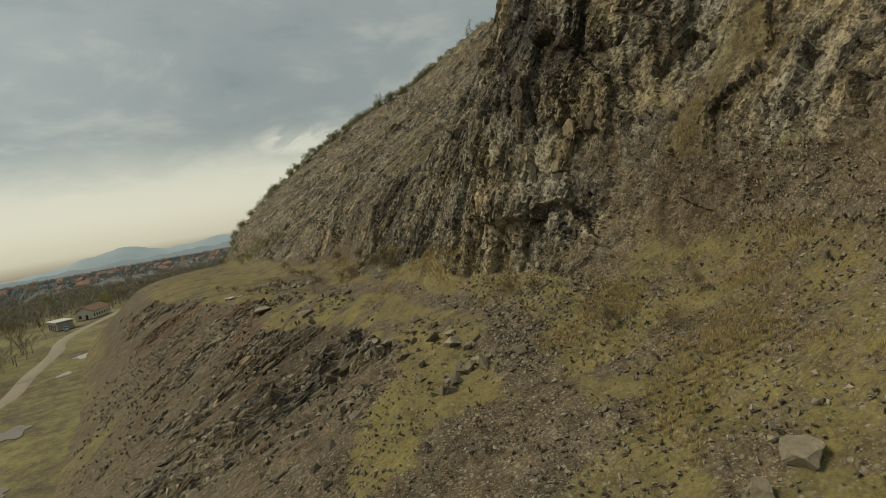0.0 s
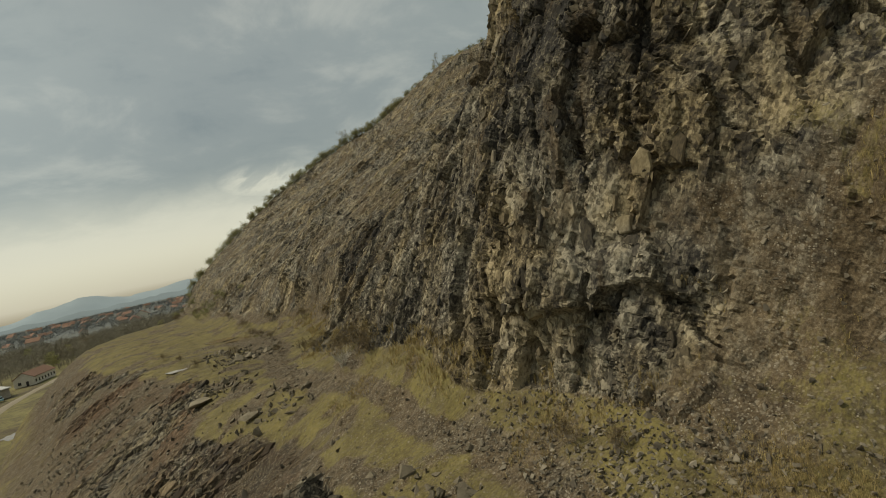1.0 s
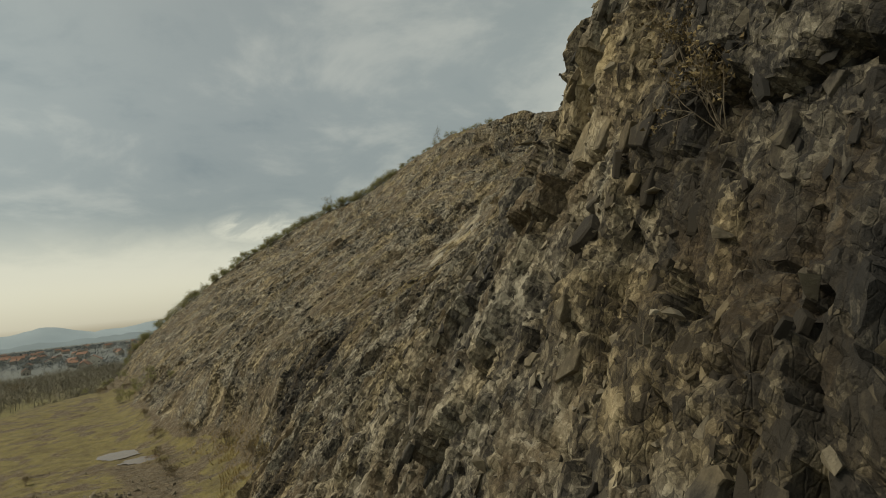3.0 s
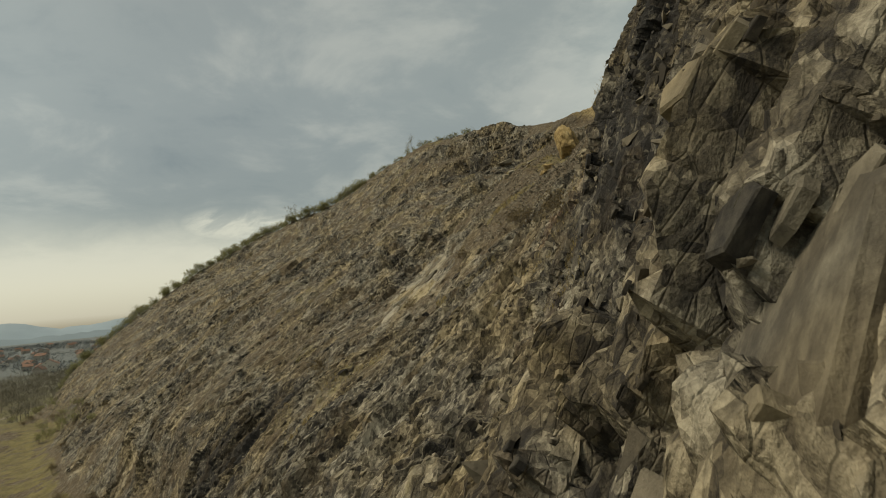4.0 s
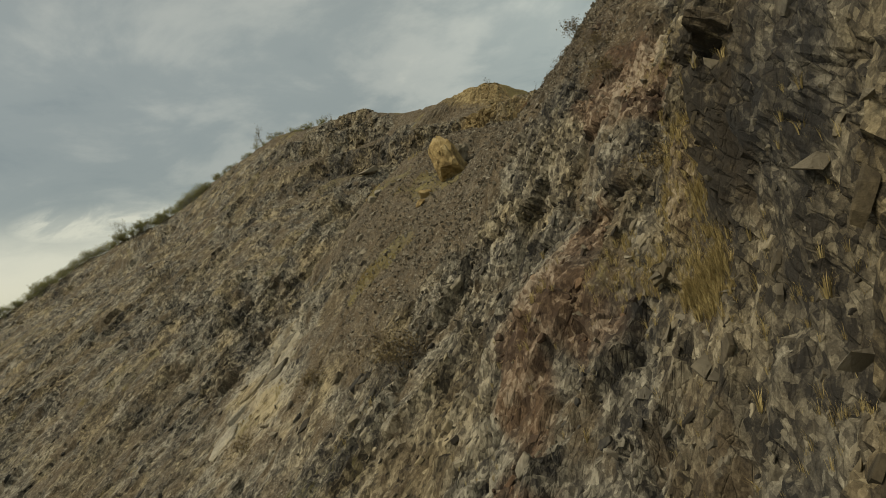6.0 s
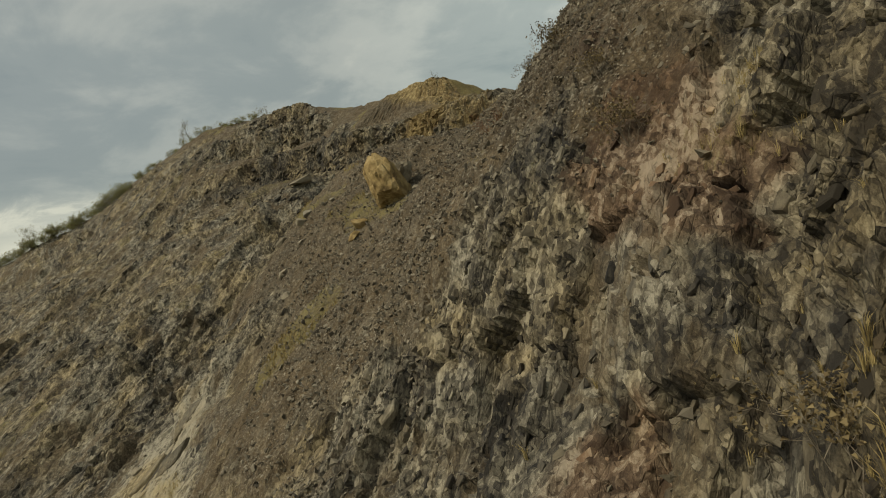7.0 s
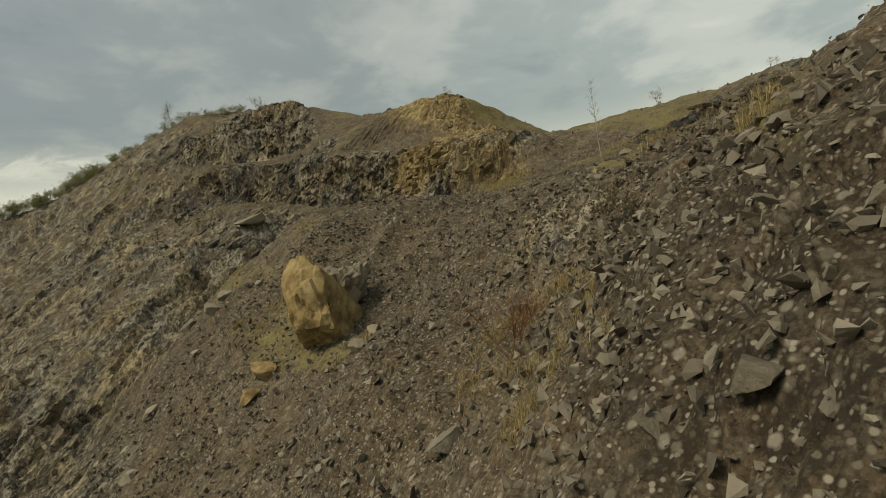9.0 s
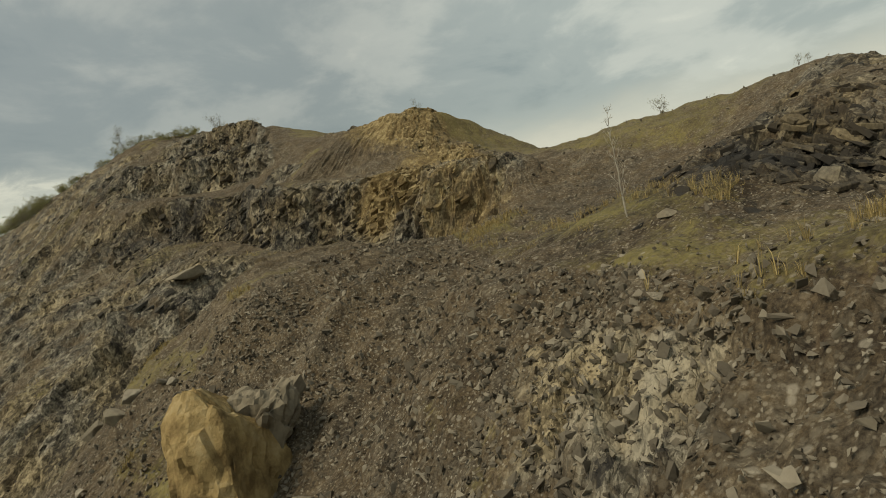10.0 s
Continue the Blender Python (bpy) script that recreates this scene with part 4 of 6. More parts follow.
BIRCH_BARK = varied("birch_bark", [(0.25, (0.16, 0.14, 0.11)), (0.5, (0.42, 0.39, 0.33)), (0.8, (0.58, 0.55, 0.48))], 9.0, 0.8, 0.3, "object", 0.1)

rng = np.random.default_rng(7)
YY, XX = HILL[:, :, 1], HILL[:, :, 0]
near_way = np.clip(smooth(2, 14, YY) * (1 - smooth(104, 135, YY)), 0, 1)
rock_m, grass_m = COVER["rock"], COVER["grass"]
on_face = (HILL_V > 0.3) & (HILL_V < 10)


# ---------------------------------------------------------------- loose stones, too many to count
def scree(name, n, weight, small, large, label, mat=STONES, level=1, power=3.2):
    vs, fs, k = [], [], 0
    for _ in range(8):
        v, f = shard(rng)
        m = n // 8
        places, norms = scatter(rng, weight, m)
        size = small + (large - small) * rng.random(m) ** power
        turns = random_turns(rng, m) * size[:, None, None] * rng.uniform(0.7, 1.3, (m, 1, 3))
        vv, ff = many(v, f, turns, places + norms * size[:, None] * 0.2)
        vs.append(vv)
        fs.append(ff + k)
        k += len(vv)
    vv, ff = np.concatenate(vs), np.concatenate(fs)
    return tagged(new(name, mesh_from(name, vv, ff, mat)), label, "stones", kind="stuff")


loose_w = near_way * on_face * (1 - 0.85 * rock_m) * (1 - 0.72 * grass_m)
patch = (0.25 + smooth(-0.1, 0.35, fractal(FLATXYZ / 3.5, 3, seed=44))).reshape(YY.shape)
scree("scree", 25000, loose_w * patch, 0.025, 0.17, "scattered grey-brown angular stones lying on the slopes")
scree("gravel_tongue", 3200, near_way * (HILL_V > 1.55) * (HILL_V < 2.25) * smooth(19, 23, YY) * (1 - smooth(31, 36, YY)), 0.03, 0.15,
      "grey gravel spilled at the foot of the cliff")
scree("talus", 25000, near_way * (HILL_V > 5.6) * (HILL_V < 8.0) * smooth(76, 82, YY) * (1 - smooth(104, 112, YY)) * (0.3 + patch), 0.025, 0.16,
      "grey talus stones on the upper slope")
heap = sum(a * np.exp(-(((XX - x) / r) ** 2 + ((YY - y) / r) ** 2)) for x, y, r, a in ((-25.5, 89, 3.2, 1.0), (-31, 97, 3.0, 0.7), (-22, 66, 3.0, 0.5), (-12, 52, 2.5, 0.5), (-2.5, 30, 2.2, 0.6), (0.3, 23, 1.6, 0.4)))
scree("bench_rubble", 1200, heap * (HILL_V > 0.95) * (HILL_V < 2.1), 0.05, 0.5, "heaps of brown rubble on the grassy bench", BOULDERS, power=2.4)
scree("bank_stones", 9000, np.exp(-(((XX - 26.8) / 3.0) ** 2 + ((YY - 75.6) / 3.0) ** 2)) + 0.8 * np.exp(-(((XX - 34.8) / 2.5) ** 2 + ((YY - 87) / 4.0) ** 2)), 0.012, 0.075, "small pale stones in the brown bank")
scree("bank_scree", 5000, (HILL_V > 0.05) * (HILL_V < 1.0) * smooth(14, 22, YY) * (1 - smooth(80, 105, YY)) * patch, 0.05, 0.36, "brown stones strewn down the bank below the bench")
scree("foot_stones", 13000, near_way * (HILL_V > 0.98) * (HILL_V < 4.2) * smooth(4, 9, YY) * (1 - smooth(24, 32, YY)) * patch, 0.015, 0.13, "small stones strewn over the foot slope", power=2.6)
scree("crag_rubble", 5000, near_way * rock_m * (HILL_V > 2.0) * (HILL_V < 8.5) * smooth(26, 30, YY) * (1 - smooth(80, 86, YY)), 0.04, 0.22,
      "broken rubble caught on the cliff ledges", BOULDERS)


# ---------------------------------------------------------------- grass tufts
def tufts(name, n, weight, low, tall, mat, label, blades=10):
    b_v, b_f = [], []
    for _ in range(blades):
        a, lean, w = rng.uniform(0, 2 * math.pi), rng.uniform(0.1, 0.75), rng.uniform(0.007, 0.018)
        d, s = np.array([math.cos(a), math.sin(a), 0]), np.array([-math.sin(a), math.cos(a), 0]) * w
        root, h = d * rng.uniform(0, 0.16), rng.uniform(0.55, 1.0)
        mid, tip = root + d * lean * 0.3 * h + [0, 0, 0.6 * h], root + d * lean * 0.95 * h + [0, 0, h * (1 - 0.3 * lean)]
        k = len(b_v)
        b_v += [root - s, root + s, mid - s * 0.7, mid + s * 0.7, tip]
        b_f += [[k, k + 1, k + 3], [k, k + 3, k + 2], [k + 2, k + 3, k + 4]]
    places, norms = scatter(rng, weight, n)
    a, size = rng.uniform(0, 2 * math.pi, n), rng.uniform(low, tall, n)
    z = 0 * a
    turns = np.stack([np.stack([np.cos(a), -np.sin(a), z], 1), np.stack([np.sin(a), np.cos(a), z], 1), np.stack([z, z, z + 1], 1)], 1) * size[:, None, None]
    vv, ff = many(np.array(b_v), np.array(b_f), turns, places - norms * 0.03)
    return tagged(new(name, mesh_from(name, vv, ff, mat)), label, "grass", kind="stuff")


clump = smooth(0.0, 0.3, fractal(FLATXYZ / 2.2, 3, seed=51)).reshape(YY.shape)
tufts("bench_grass", 7500, near_way * (grass_m > 0.5) * (HILL_V < 3.4) * (0.12 + clump), 0.06, 0.22, TURF, "short olive grass on the bench", 8)
tufts("slope_grass", 4200, near_way * (HILL_V > 1.8) * (HILL_V < 3.2) * (YY < 29) * clump, 0.12, 0.34, DRY, "dry yellow grass on the foot slope")
tufts("foot_straw", 3400, (HILL_V > 1.86) * (HILL_V < 2.3) * smooth(26, 32, YY) * (1 - smooth(100, 125, YY)) * (0.1 + clump), 0.25, 0.75, DRY, "tall dry grass along the foot of the face", 9)
tufts("straw", 5500, near_way * (HILL_V < 7.5) * smooth(0.15, 0.6, COVER["straw"]) * (0.15 + clump), 0.12, 0.34, DRY, "long dry straw-yellow grass")
tufts("ledge_straw", 900, (0.05 + smooth(0.3, 0.8, COVER["straw"])) * np.exp(-(((XX - 19.8) / 2.2) ** 2 + ((YY - 66.2) / 2.6) ** 2)) * (0.05 + clump), 0.18, 0.40, DRY, "tall drooping straw-yellow grass on the red bank", 22)
tufts("ledge_grass", 900, near_way * (HILL_V > 5.3) * (HILL_V < 6.9) * smooth(56, 59, YY) * (1 - smooth(68, 70.5, YY)) * (0.05 + clump), 0.10, 0.26, DRY, "long dry yellow grass on the ledges")
tufts("terrace_grass", 1600, near_way * (grass_m > 0.35) * (HILL_V > 6.5) * (HILL_V < 9.2) * (0.1 + clump), 0.07, 0.17, DRY, "dry grass on the upper terrace and its lip")
tufts("cliff_grass", 2400, near_way * (HILL_V > 3) * (HILL_V < 8.6) * smooth(0.35, 0.7, grass_m) * clump, 0.2, 0.5, DRY, "dry grass tufts growing in the cracks of the cliff")


# ---------------------------------------------------------------- boulders, one by one
def stone_meshes(mat, n, level=2, squash=(1.0, 0.8, 0.62)):
    out = []
    for _ in range(n):
        v, f = broken_stone(rng, level, 12, squash)
        out.append(mesh_from("boulder", v, f, mat))
    return out


ANGULAR, SLABS, YELLOW, WHITE = stone_meshes(BOULDERS, 6, 3), stone_meshes(BOULDERS, 3, 3, (1.0, 0.75, 0.3)), stone_meshes(OCHRE, 2, 3), stone_meshes(PALE, 3, 3, (1.0, 0.75, 0.5))


def boulder(kind, x, y, z, size, label, group="", sink=0.25, lean=20):
    me = kind[int(rng.integers(len(kind)))]
    ob = new("boulder", me)
    p = drop(x, y, z)
    ob.matrix_basis = pose(*(p + [0, 0, size * (0.5 - sink)]), rng.uniform(-lean, lean), rng.uniform(-lean, lean), rng.uniform(0, 360)) @ Matrix.Scale(size, 4)
    return tagged(ob, label, "boulder", group)


BENCH, SLOPE = "boulders on the bench", "boulders on the upper slope"
for kind, x, y, z, s, lab in (
    (WHITE, -0.1, 25.6, 13.0, 0.75, "large pale flat-topped boulder on the bench gravel"), (WHITE, 0.5, 24.6, 12.9, 0.40, "small pale block beside the large boulder"),
    (ANGULAR, -0.2, 27.0, 13.1, 0.42, "grey-brown angular boulder on the bench gravel"), (ANGULAR, -3.8, 30.8, 12.5, 0.5, "rust-brown boulder near the bench edge"),
    (WHITE, -4.6, 31.4, 12.4, 0.42, "pale angular boulder near the bench edge"), (ANGULAR, -2.6, 26.9, 12.5, 0.40, "grey boulder on the bench grass"),
    (ANGULAR, 0.1, 22.6, 12.6, 0.42, "dark grey boulder of a small pile"), (ANGULAR, 0.7, 22.9, 12.7, 0.36, "dark grey boulder of a small pile"), (ANGULAR, -0.5, 22.2, 12.6, 0.3, "dark grey boulder of a small pile"),
    (ANGULAR, 6.5, 11.2, 13.4, 0.6, "pale rounded boulder on the stony slope"),
    (ANGULAR, 5.3, 11.0, 13.0, 0.42, "pale boulder half sunk in the slope"), (SLABS, -13.9, 51.4, 11.5, 1.0, "flat dark slab lying at the bench edge"), (SLABS, -21.8, 61.9, 10.8, 1.5, "tilted dark slab at the bench edge"),
    (ANGULAR, -25.2, 88.0, 10.2, 1.1, "brown boulder of a heap on the grass"), (ANGULAR, -24.0, 87.0, 10.3, 0.8, "brown boulder of a heap on the grass"), (SLABS, -26.4, 87.4, 10.3, 1.2, "flat brown slab of a heap on the grass"),
    (ANGULAR, -27.4, 89.6, 10.3, 0.9, "brown boulder of a heap on the grass"), (ANGULAR, -23.0, 90.2, 10.4, 1.0, "brown boulder of a heap on the grass"), (ANGULAR, -28.8, 92.0, 10.3, 0.7, "brown boulder of a heap on the grass"),
    (SLABS, -31.0, 96.0, 10.3, 0.9, "flat brown slab of a heap on the grass"), (ANGULAR, -32.4, 98.8, 10.3, 0.8, "brown boulder of a heap on the grass"),
):
    boulder(kind, x, y, z, s, lab, BENCH)
for kind, x, y, z, s, lab in (
    (YELLOW, 27.1, 98.1, 47.6, 0.85, "ochre boulder below the yellow block"), (YELLOW, 26.3, 97.6, 47.0, 0.6, "ochre boulder below the yellow block"), (WHITE, 24.8, 105.9, 47.2, 0.55, "pale upright boulder on brown scree"),
    (WHITE, 28.3, 107.2, 50.5, 0.5, "pale boulder on the scree slope"), (WHITE, 26.4, 109.6, 49.8, 0.9, "pale yellowish boulder on the scree slope"), (ANGULAR, 25.7, 109.0, 49.2, 0.8, "grey boulder on the scree slope"),
    (WHITE, 27.8, 108.3, 50.4, 0.38, "small pale boulder on the scree slope"), (ANGULAR, 29.9, 93.4, 48.2, 0.6, "grey boulder below the yellow block"), (ANGULAR, 30.0, 84.3, 49.1, 0.30, "grey boulder on the near scree"),
    (ANGULAR, 29.2, 80.6, 50.5, 0.26, "dark grey boulder on the near scree"), (SLABS, 29.2, 79.1, 51.1, 0.42, "flat grey slab lying on dark soil"), (WHITE, 29.6, 85.6, 48.0, 0.55, "pale blocky outcrop in the scree"),
    (SLABS, 30.1, 123.0, 53.6, 1.9, "broad pale slab on the slope below the rock band"), (WHITE, 36.0, 88.2, 53.4, 0.2, "pale stone on the terrace lip"), (ANGULAR, 36.1, 87.3, 53.4, 0.24, "grey stone on the terrace lip"),
    (ANGULAR, 36.1, 86.9, 53.6, 0.2, "grey stone on the terrace lip"), (WHITE, 36.3, 104.8, 52.8, 0.42, "pale stone on the upper slope"), (ANGULAR, 23.4, 104.0, 45.0, 0.7, "grey boulder on the scree slope"),
    (ANGULAR, 22.5, 101.0, 43.5, 0.6, "grey boulder on the scree slope"), (ANGULAR, 24.5, 112.5, 48.0, 0.8, "grey boulder on the scree slope"), (ANGULAR, 31.5, 98.5, 50.2, 0.4, "grey stone beside the yellow block"),
    (ANGULAR, 30.9, 95.2, 49.4, 0.45, "grey stone beside the yellow block"), (ANGULAR, 40.2, 91.2, 54.2, 0.35, "grey stone on the terrace"),
):
    boulder(kind, x, y, z, s, lab, SLOPE)
labels = ("grey-brown angular boulder lying on the scree", "weathered brown boulder caught on the slope")
weight = near_way * on_face * (1 - 0.5 * rock_m) * (HILL_V > 1.2) * (HILL_V < 8.6) * smooth(16, 22, YY)
places, _ = scatter(rng, weight, 90)
for x, y, z in places:
    boulder(ANGULAR, x, y, z, 0.12 + (0.45 if z < 40 else 0.25) * rng.random() ** 2.5, labels[int(z > 30)], BENCH if z < 30 else SLOPE)


def rough_block(seed, dims, cell, amp, mat, name):
    """A block with broken faces: a cut ball pushed out and in by tilted cells."""
    r = np.random.default_rng(seed)
    v, f = broken_stone(r, 5, 14, (1, 1, 1), 0.0)
    v = v * np.array(dims)
    d = v / (np.linalg.norm(v, axis=1, keepdims=True) + 1e-9)
    k1, c1, _ = facets(v / np.array(cell) + 3.3 * seed, seed, 1.4)
    k2, c2, _ = facets(v / (np.array(cell) * 0.36) + 1.7 * seed, seed + 3, 1.4)
    v = v + d * (amp * (k1 - 0.5 * (1 - smooth(0, 0.06, c1)) + 0.4 * k2))[:, None]
    return mesh_from(name, v, f, mat)


def yellow_block():
    """The ochre block that stands out of the scree, with a grey crust over its back."""
    ob = new("rock_outcrop", rough_block(3, (1.95, 1.6, 3.3), (0.9, 0.9, 1.5), 0.10, OCHRE, "rock_outcrop"))
    ob.matrix_basis = pose(29.8, 97.6, 49.6, -14, 6, 10)
    tagged(ob, "ochre-yellow weathered rock block standing out of grey scree", "rock")
    crust = new("crust", rough_block(8, (1.75, 1.5, 3.25), (0.55, 0.55, 0.8), 0.16, BOULDERS, "crust"))
    crust.parent = ob
    crust.matrix_basis = pose(0.6, 0.6, 0.35, 4, -4, 15)
    tagged(crust, "grey broken rock crust")


yellow_block()


# ---------------------------------------------------------------- shrubs and small trees
SHRUBS = [bush_meshes(rng, 8, 1.8, 0.016, 2, TWIG, BUD, 9, 0.07, 0.6, split=(2, 3)) for _ in range(4)]
BRUSH = [bush_meshes(rng, 9, 1.3, 0.013, 2, TWIG, BROWN_LEAF, 3, 0.07, split=(2, 3)) for _ in range(3)]
BARE = [bush_meshes(rng, 2, 3.4, 0.055, 3, TWIG, BUD, 1, 0.10, 0.3) for _ in range(3)]
RED = [bush_meshes(rng, 12, 1.6, 0.012, 2, RED_TWIG, None, 0, spread=0.8)]
# the brow of the ridge: the highest ground on each bearing from the bench
brow_m = (FLATXYZ[:, 1] > 172)
brow_p = FLATXYZ[brow_m]
bearing = np.degrees(np.arctan2(brow_p[:, 0], brow_p[:, 1] - 20))
rise = (brow_p[:, 2] - 24) / np.hypot(brow_p[:, 0], brow_p[:, 1] - 20)
turn = -23.5
while turn < 13:
    near = np.where(np.abs(bearing - turn) < 0.25)[0]
    if len(near):
        p = brow_p[near[int(np.argmax(rise[near]))]] + [rng.normal() * 0.6, rng.normal() * 1.0 + 0.6, 0]
        high = p[2]
        plant("shrub", SHRUBS[int(rng.integers(4))], drop(p[0], p[1], p[2]) - [0, 0, 0.45], rng.uniform(0.7, 1.6) * (1.0 if high < 72 else 0.6), rng.uniform(0, 360), "leafing green-grey shrub on the hill crest", "shrub", "shrubs along the crest")
    turn += rng.uniform(0.06, 0.24) * (1.0 if turn < 4 else 2.4)
for x, y, sz in ((-15, 225, 1.5), (-17, 226, 1.2), (24.6, 200, 1.35), (22.5, 202, 1.1), (41, 190, 1.2), (-8, 222, 0.9), (34, 196, 0.8), (4, 214, 0.8), (-32, 231, 1.0), (45, 176, 0.7)):
    plant("bare_tree", BARE[int(rng.integers(3))], drop(x, y) - [0, 0, 0.3], sz * 0.75, rng.uniform(0, 360), "small leafless tree on the hill crest", "tree", "bare trees along the crest", ("trunk", "foliage"))
for n in range(26):
    t = n / 25
    x, y = -46 - 50 * t + rng.normal() * 3, 150 + 72 * t + rng.normal() * 3
    plant("brush", (BRUSH + SHRUBS)[int(rng.integers(7))], drop(x, y), rng.uniform(0.6, 1.3), rng.uniform(0, 360), "brown twiggy brush at the foot of the slope", "bush", "brush at the slope foot")
for x, y, z, sz in ((7.8, 40.4, 31.2, 0.9), (8.4, 41.6, 32.2, 0.8), (16.8, 77.6, 39.3, 1.0), (12.4, 60.1, 37.0, 0.7), (17.4, 78.1, 39.5, 1.0), (21.0, 67.0, 43.3, 0.7), (-5.2, 51.0, 14.6, 1.4), (-4.4, 49.0, 14.8, 1.1),
                    (-6.8, 53.0, 14.6, 1.2), (6.0, 21.0, 14.0, 0.7), (7.6, 18.8, 14.4, 0.55), (3.2, 28.8, 14.4, 0.55), (4.2, 27.2, 14.6, 0.5), (9.4, 20.6, 14.8, 0.5), (24.2, 71.5, 47.3, 0.6),
                    (25.5, 73.2, 48.9, 0.5), (27.6, 76.5, 50.3, 0.6), (32.4, 84.0, 52.2, 0.6), (10.5, 92.0, 33.0, 1.0), (14.5, 86.0, 37.0, 1.0), (2.0, 92.0, 29.0, 1.2), (-12, 92.0, 13.0, 1.4), (-16, 100.0, 12.5, 1.5), (-22, 112.0, 12.0, 1.5), (-30, 122.0, 11.5, 1.6), (-26, 104, 10.8, 1.1), (-30, 110, 10.6, 1.0), (-33, 116, 10.8, 1.2), (-38, 128, 11, 1.3), (-29, 94, 10.4, 0.9), (-33, 90, 10.2, 0.8), (-44, 140, 11, 1.2), (-20, 84, 11, 0.9), (-15, 76, 12, 1.0), (-12, 68, 13, 0.9), (-40, 100, 9.8, 0.8), (-48, 112, 9.2, 0.9)):
    plant("brush", BRUSH[int(rng.integers(3))], drop(x, y, z), sz, rng.uniform(0, 360), "brown withered brush rooted in the broken slope", "bush", "brush on the slope")
BLEACHED = varied("bleached_twig", [(0.3, (0.30, 0.28, 0.24)), (0.7, (0.52, 0.50, 0.45))], 8.0, 0.9, 0)
plant("dead_shrub", bush_meshes(rng, 9, 1.1, 0.03, 2, BLEACHED, None, 0, spread=0.7, split=(2, 4)), drop(-6.4, 50.1, 13.8), 1.0, 70, "bleached whitish dead shrub beside brown brush", "shrub", "", ("stem",))
plant("red_shrub", RED[0], drop(31.2, 85.6, 49.6), 0.85, 40, "reddish bare-stemmed shrub among dry grass", "shrub", "", ("stem",))
for x, y, sz in ((57.8, 105.2, 0.8), (53.2, 129.9, 0.7), (53.6, 131.0, 0.6), (52.6, 128.6, 0.5), (61, 99, 0.35), (60.5, 98, 0.3), (59.5, 103, 0.35)):
    plant("bare_shrub", BARE[int(rng.integers(3))], drop(x, y), sz * 0.36, rng.uniform(0, 360), "small leafless shrub on the hilltop", "shrub", "bare shrubs on the hilltops", ("stem", "foliage"))


def birch():
    segs, tips = [], []
    p, d = np.array([0.0, 0, -0.1]), np.array([-0.10, 0.0, 1.0])
    for k in range(9):
        e = p + d * 0.42 + rng.normal(size=3) * [0.03, 0.03, 0]
        segs.append((*p, *e, 0.036 * (1 - k / 9.5), 0.036 * (1 - (k + 1) / 9.5)))
        p = e
        if k > 0:
            for _ in range(3):
                a = rng.uniform(0, 2 * math.pi)
                grow(rng, p, (math.cos(a) * 0.6, math.sin(a) * 0.6, 0.9), 0.62 * (1 - k / 14), 0.007, 1, segs, tips)
    v, f = tubes(segs[:1] + segs[1:], 5)
    return mesh_from("trunk", v, f, BIRCH_BARK)


plant("birch", (birch(),), drop(40.2, 92.6, 54.2), 0.74, 20, "slender leafless white birch sapling on the terrace", "tree", "", ("trunk",))


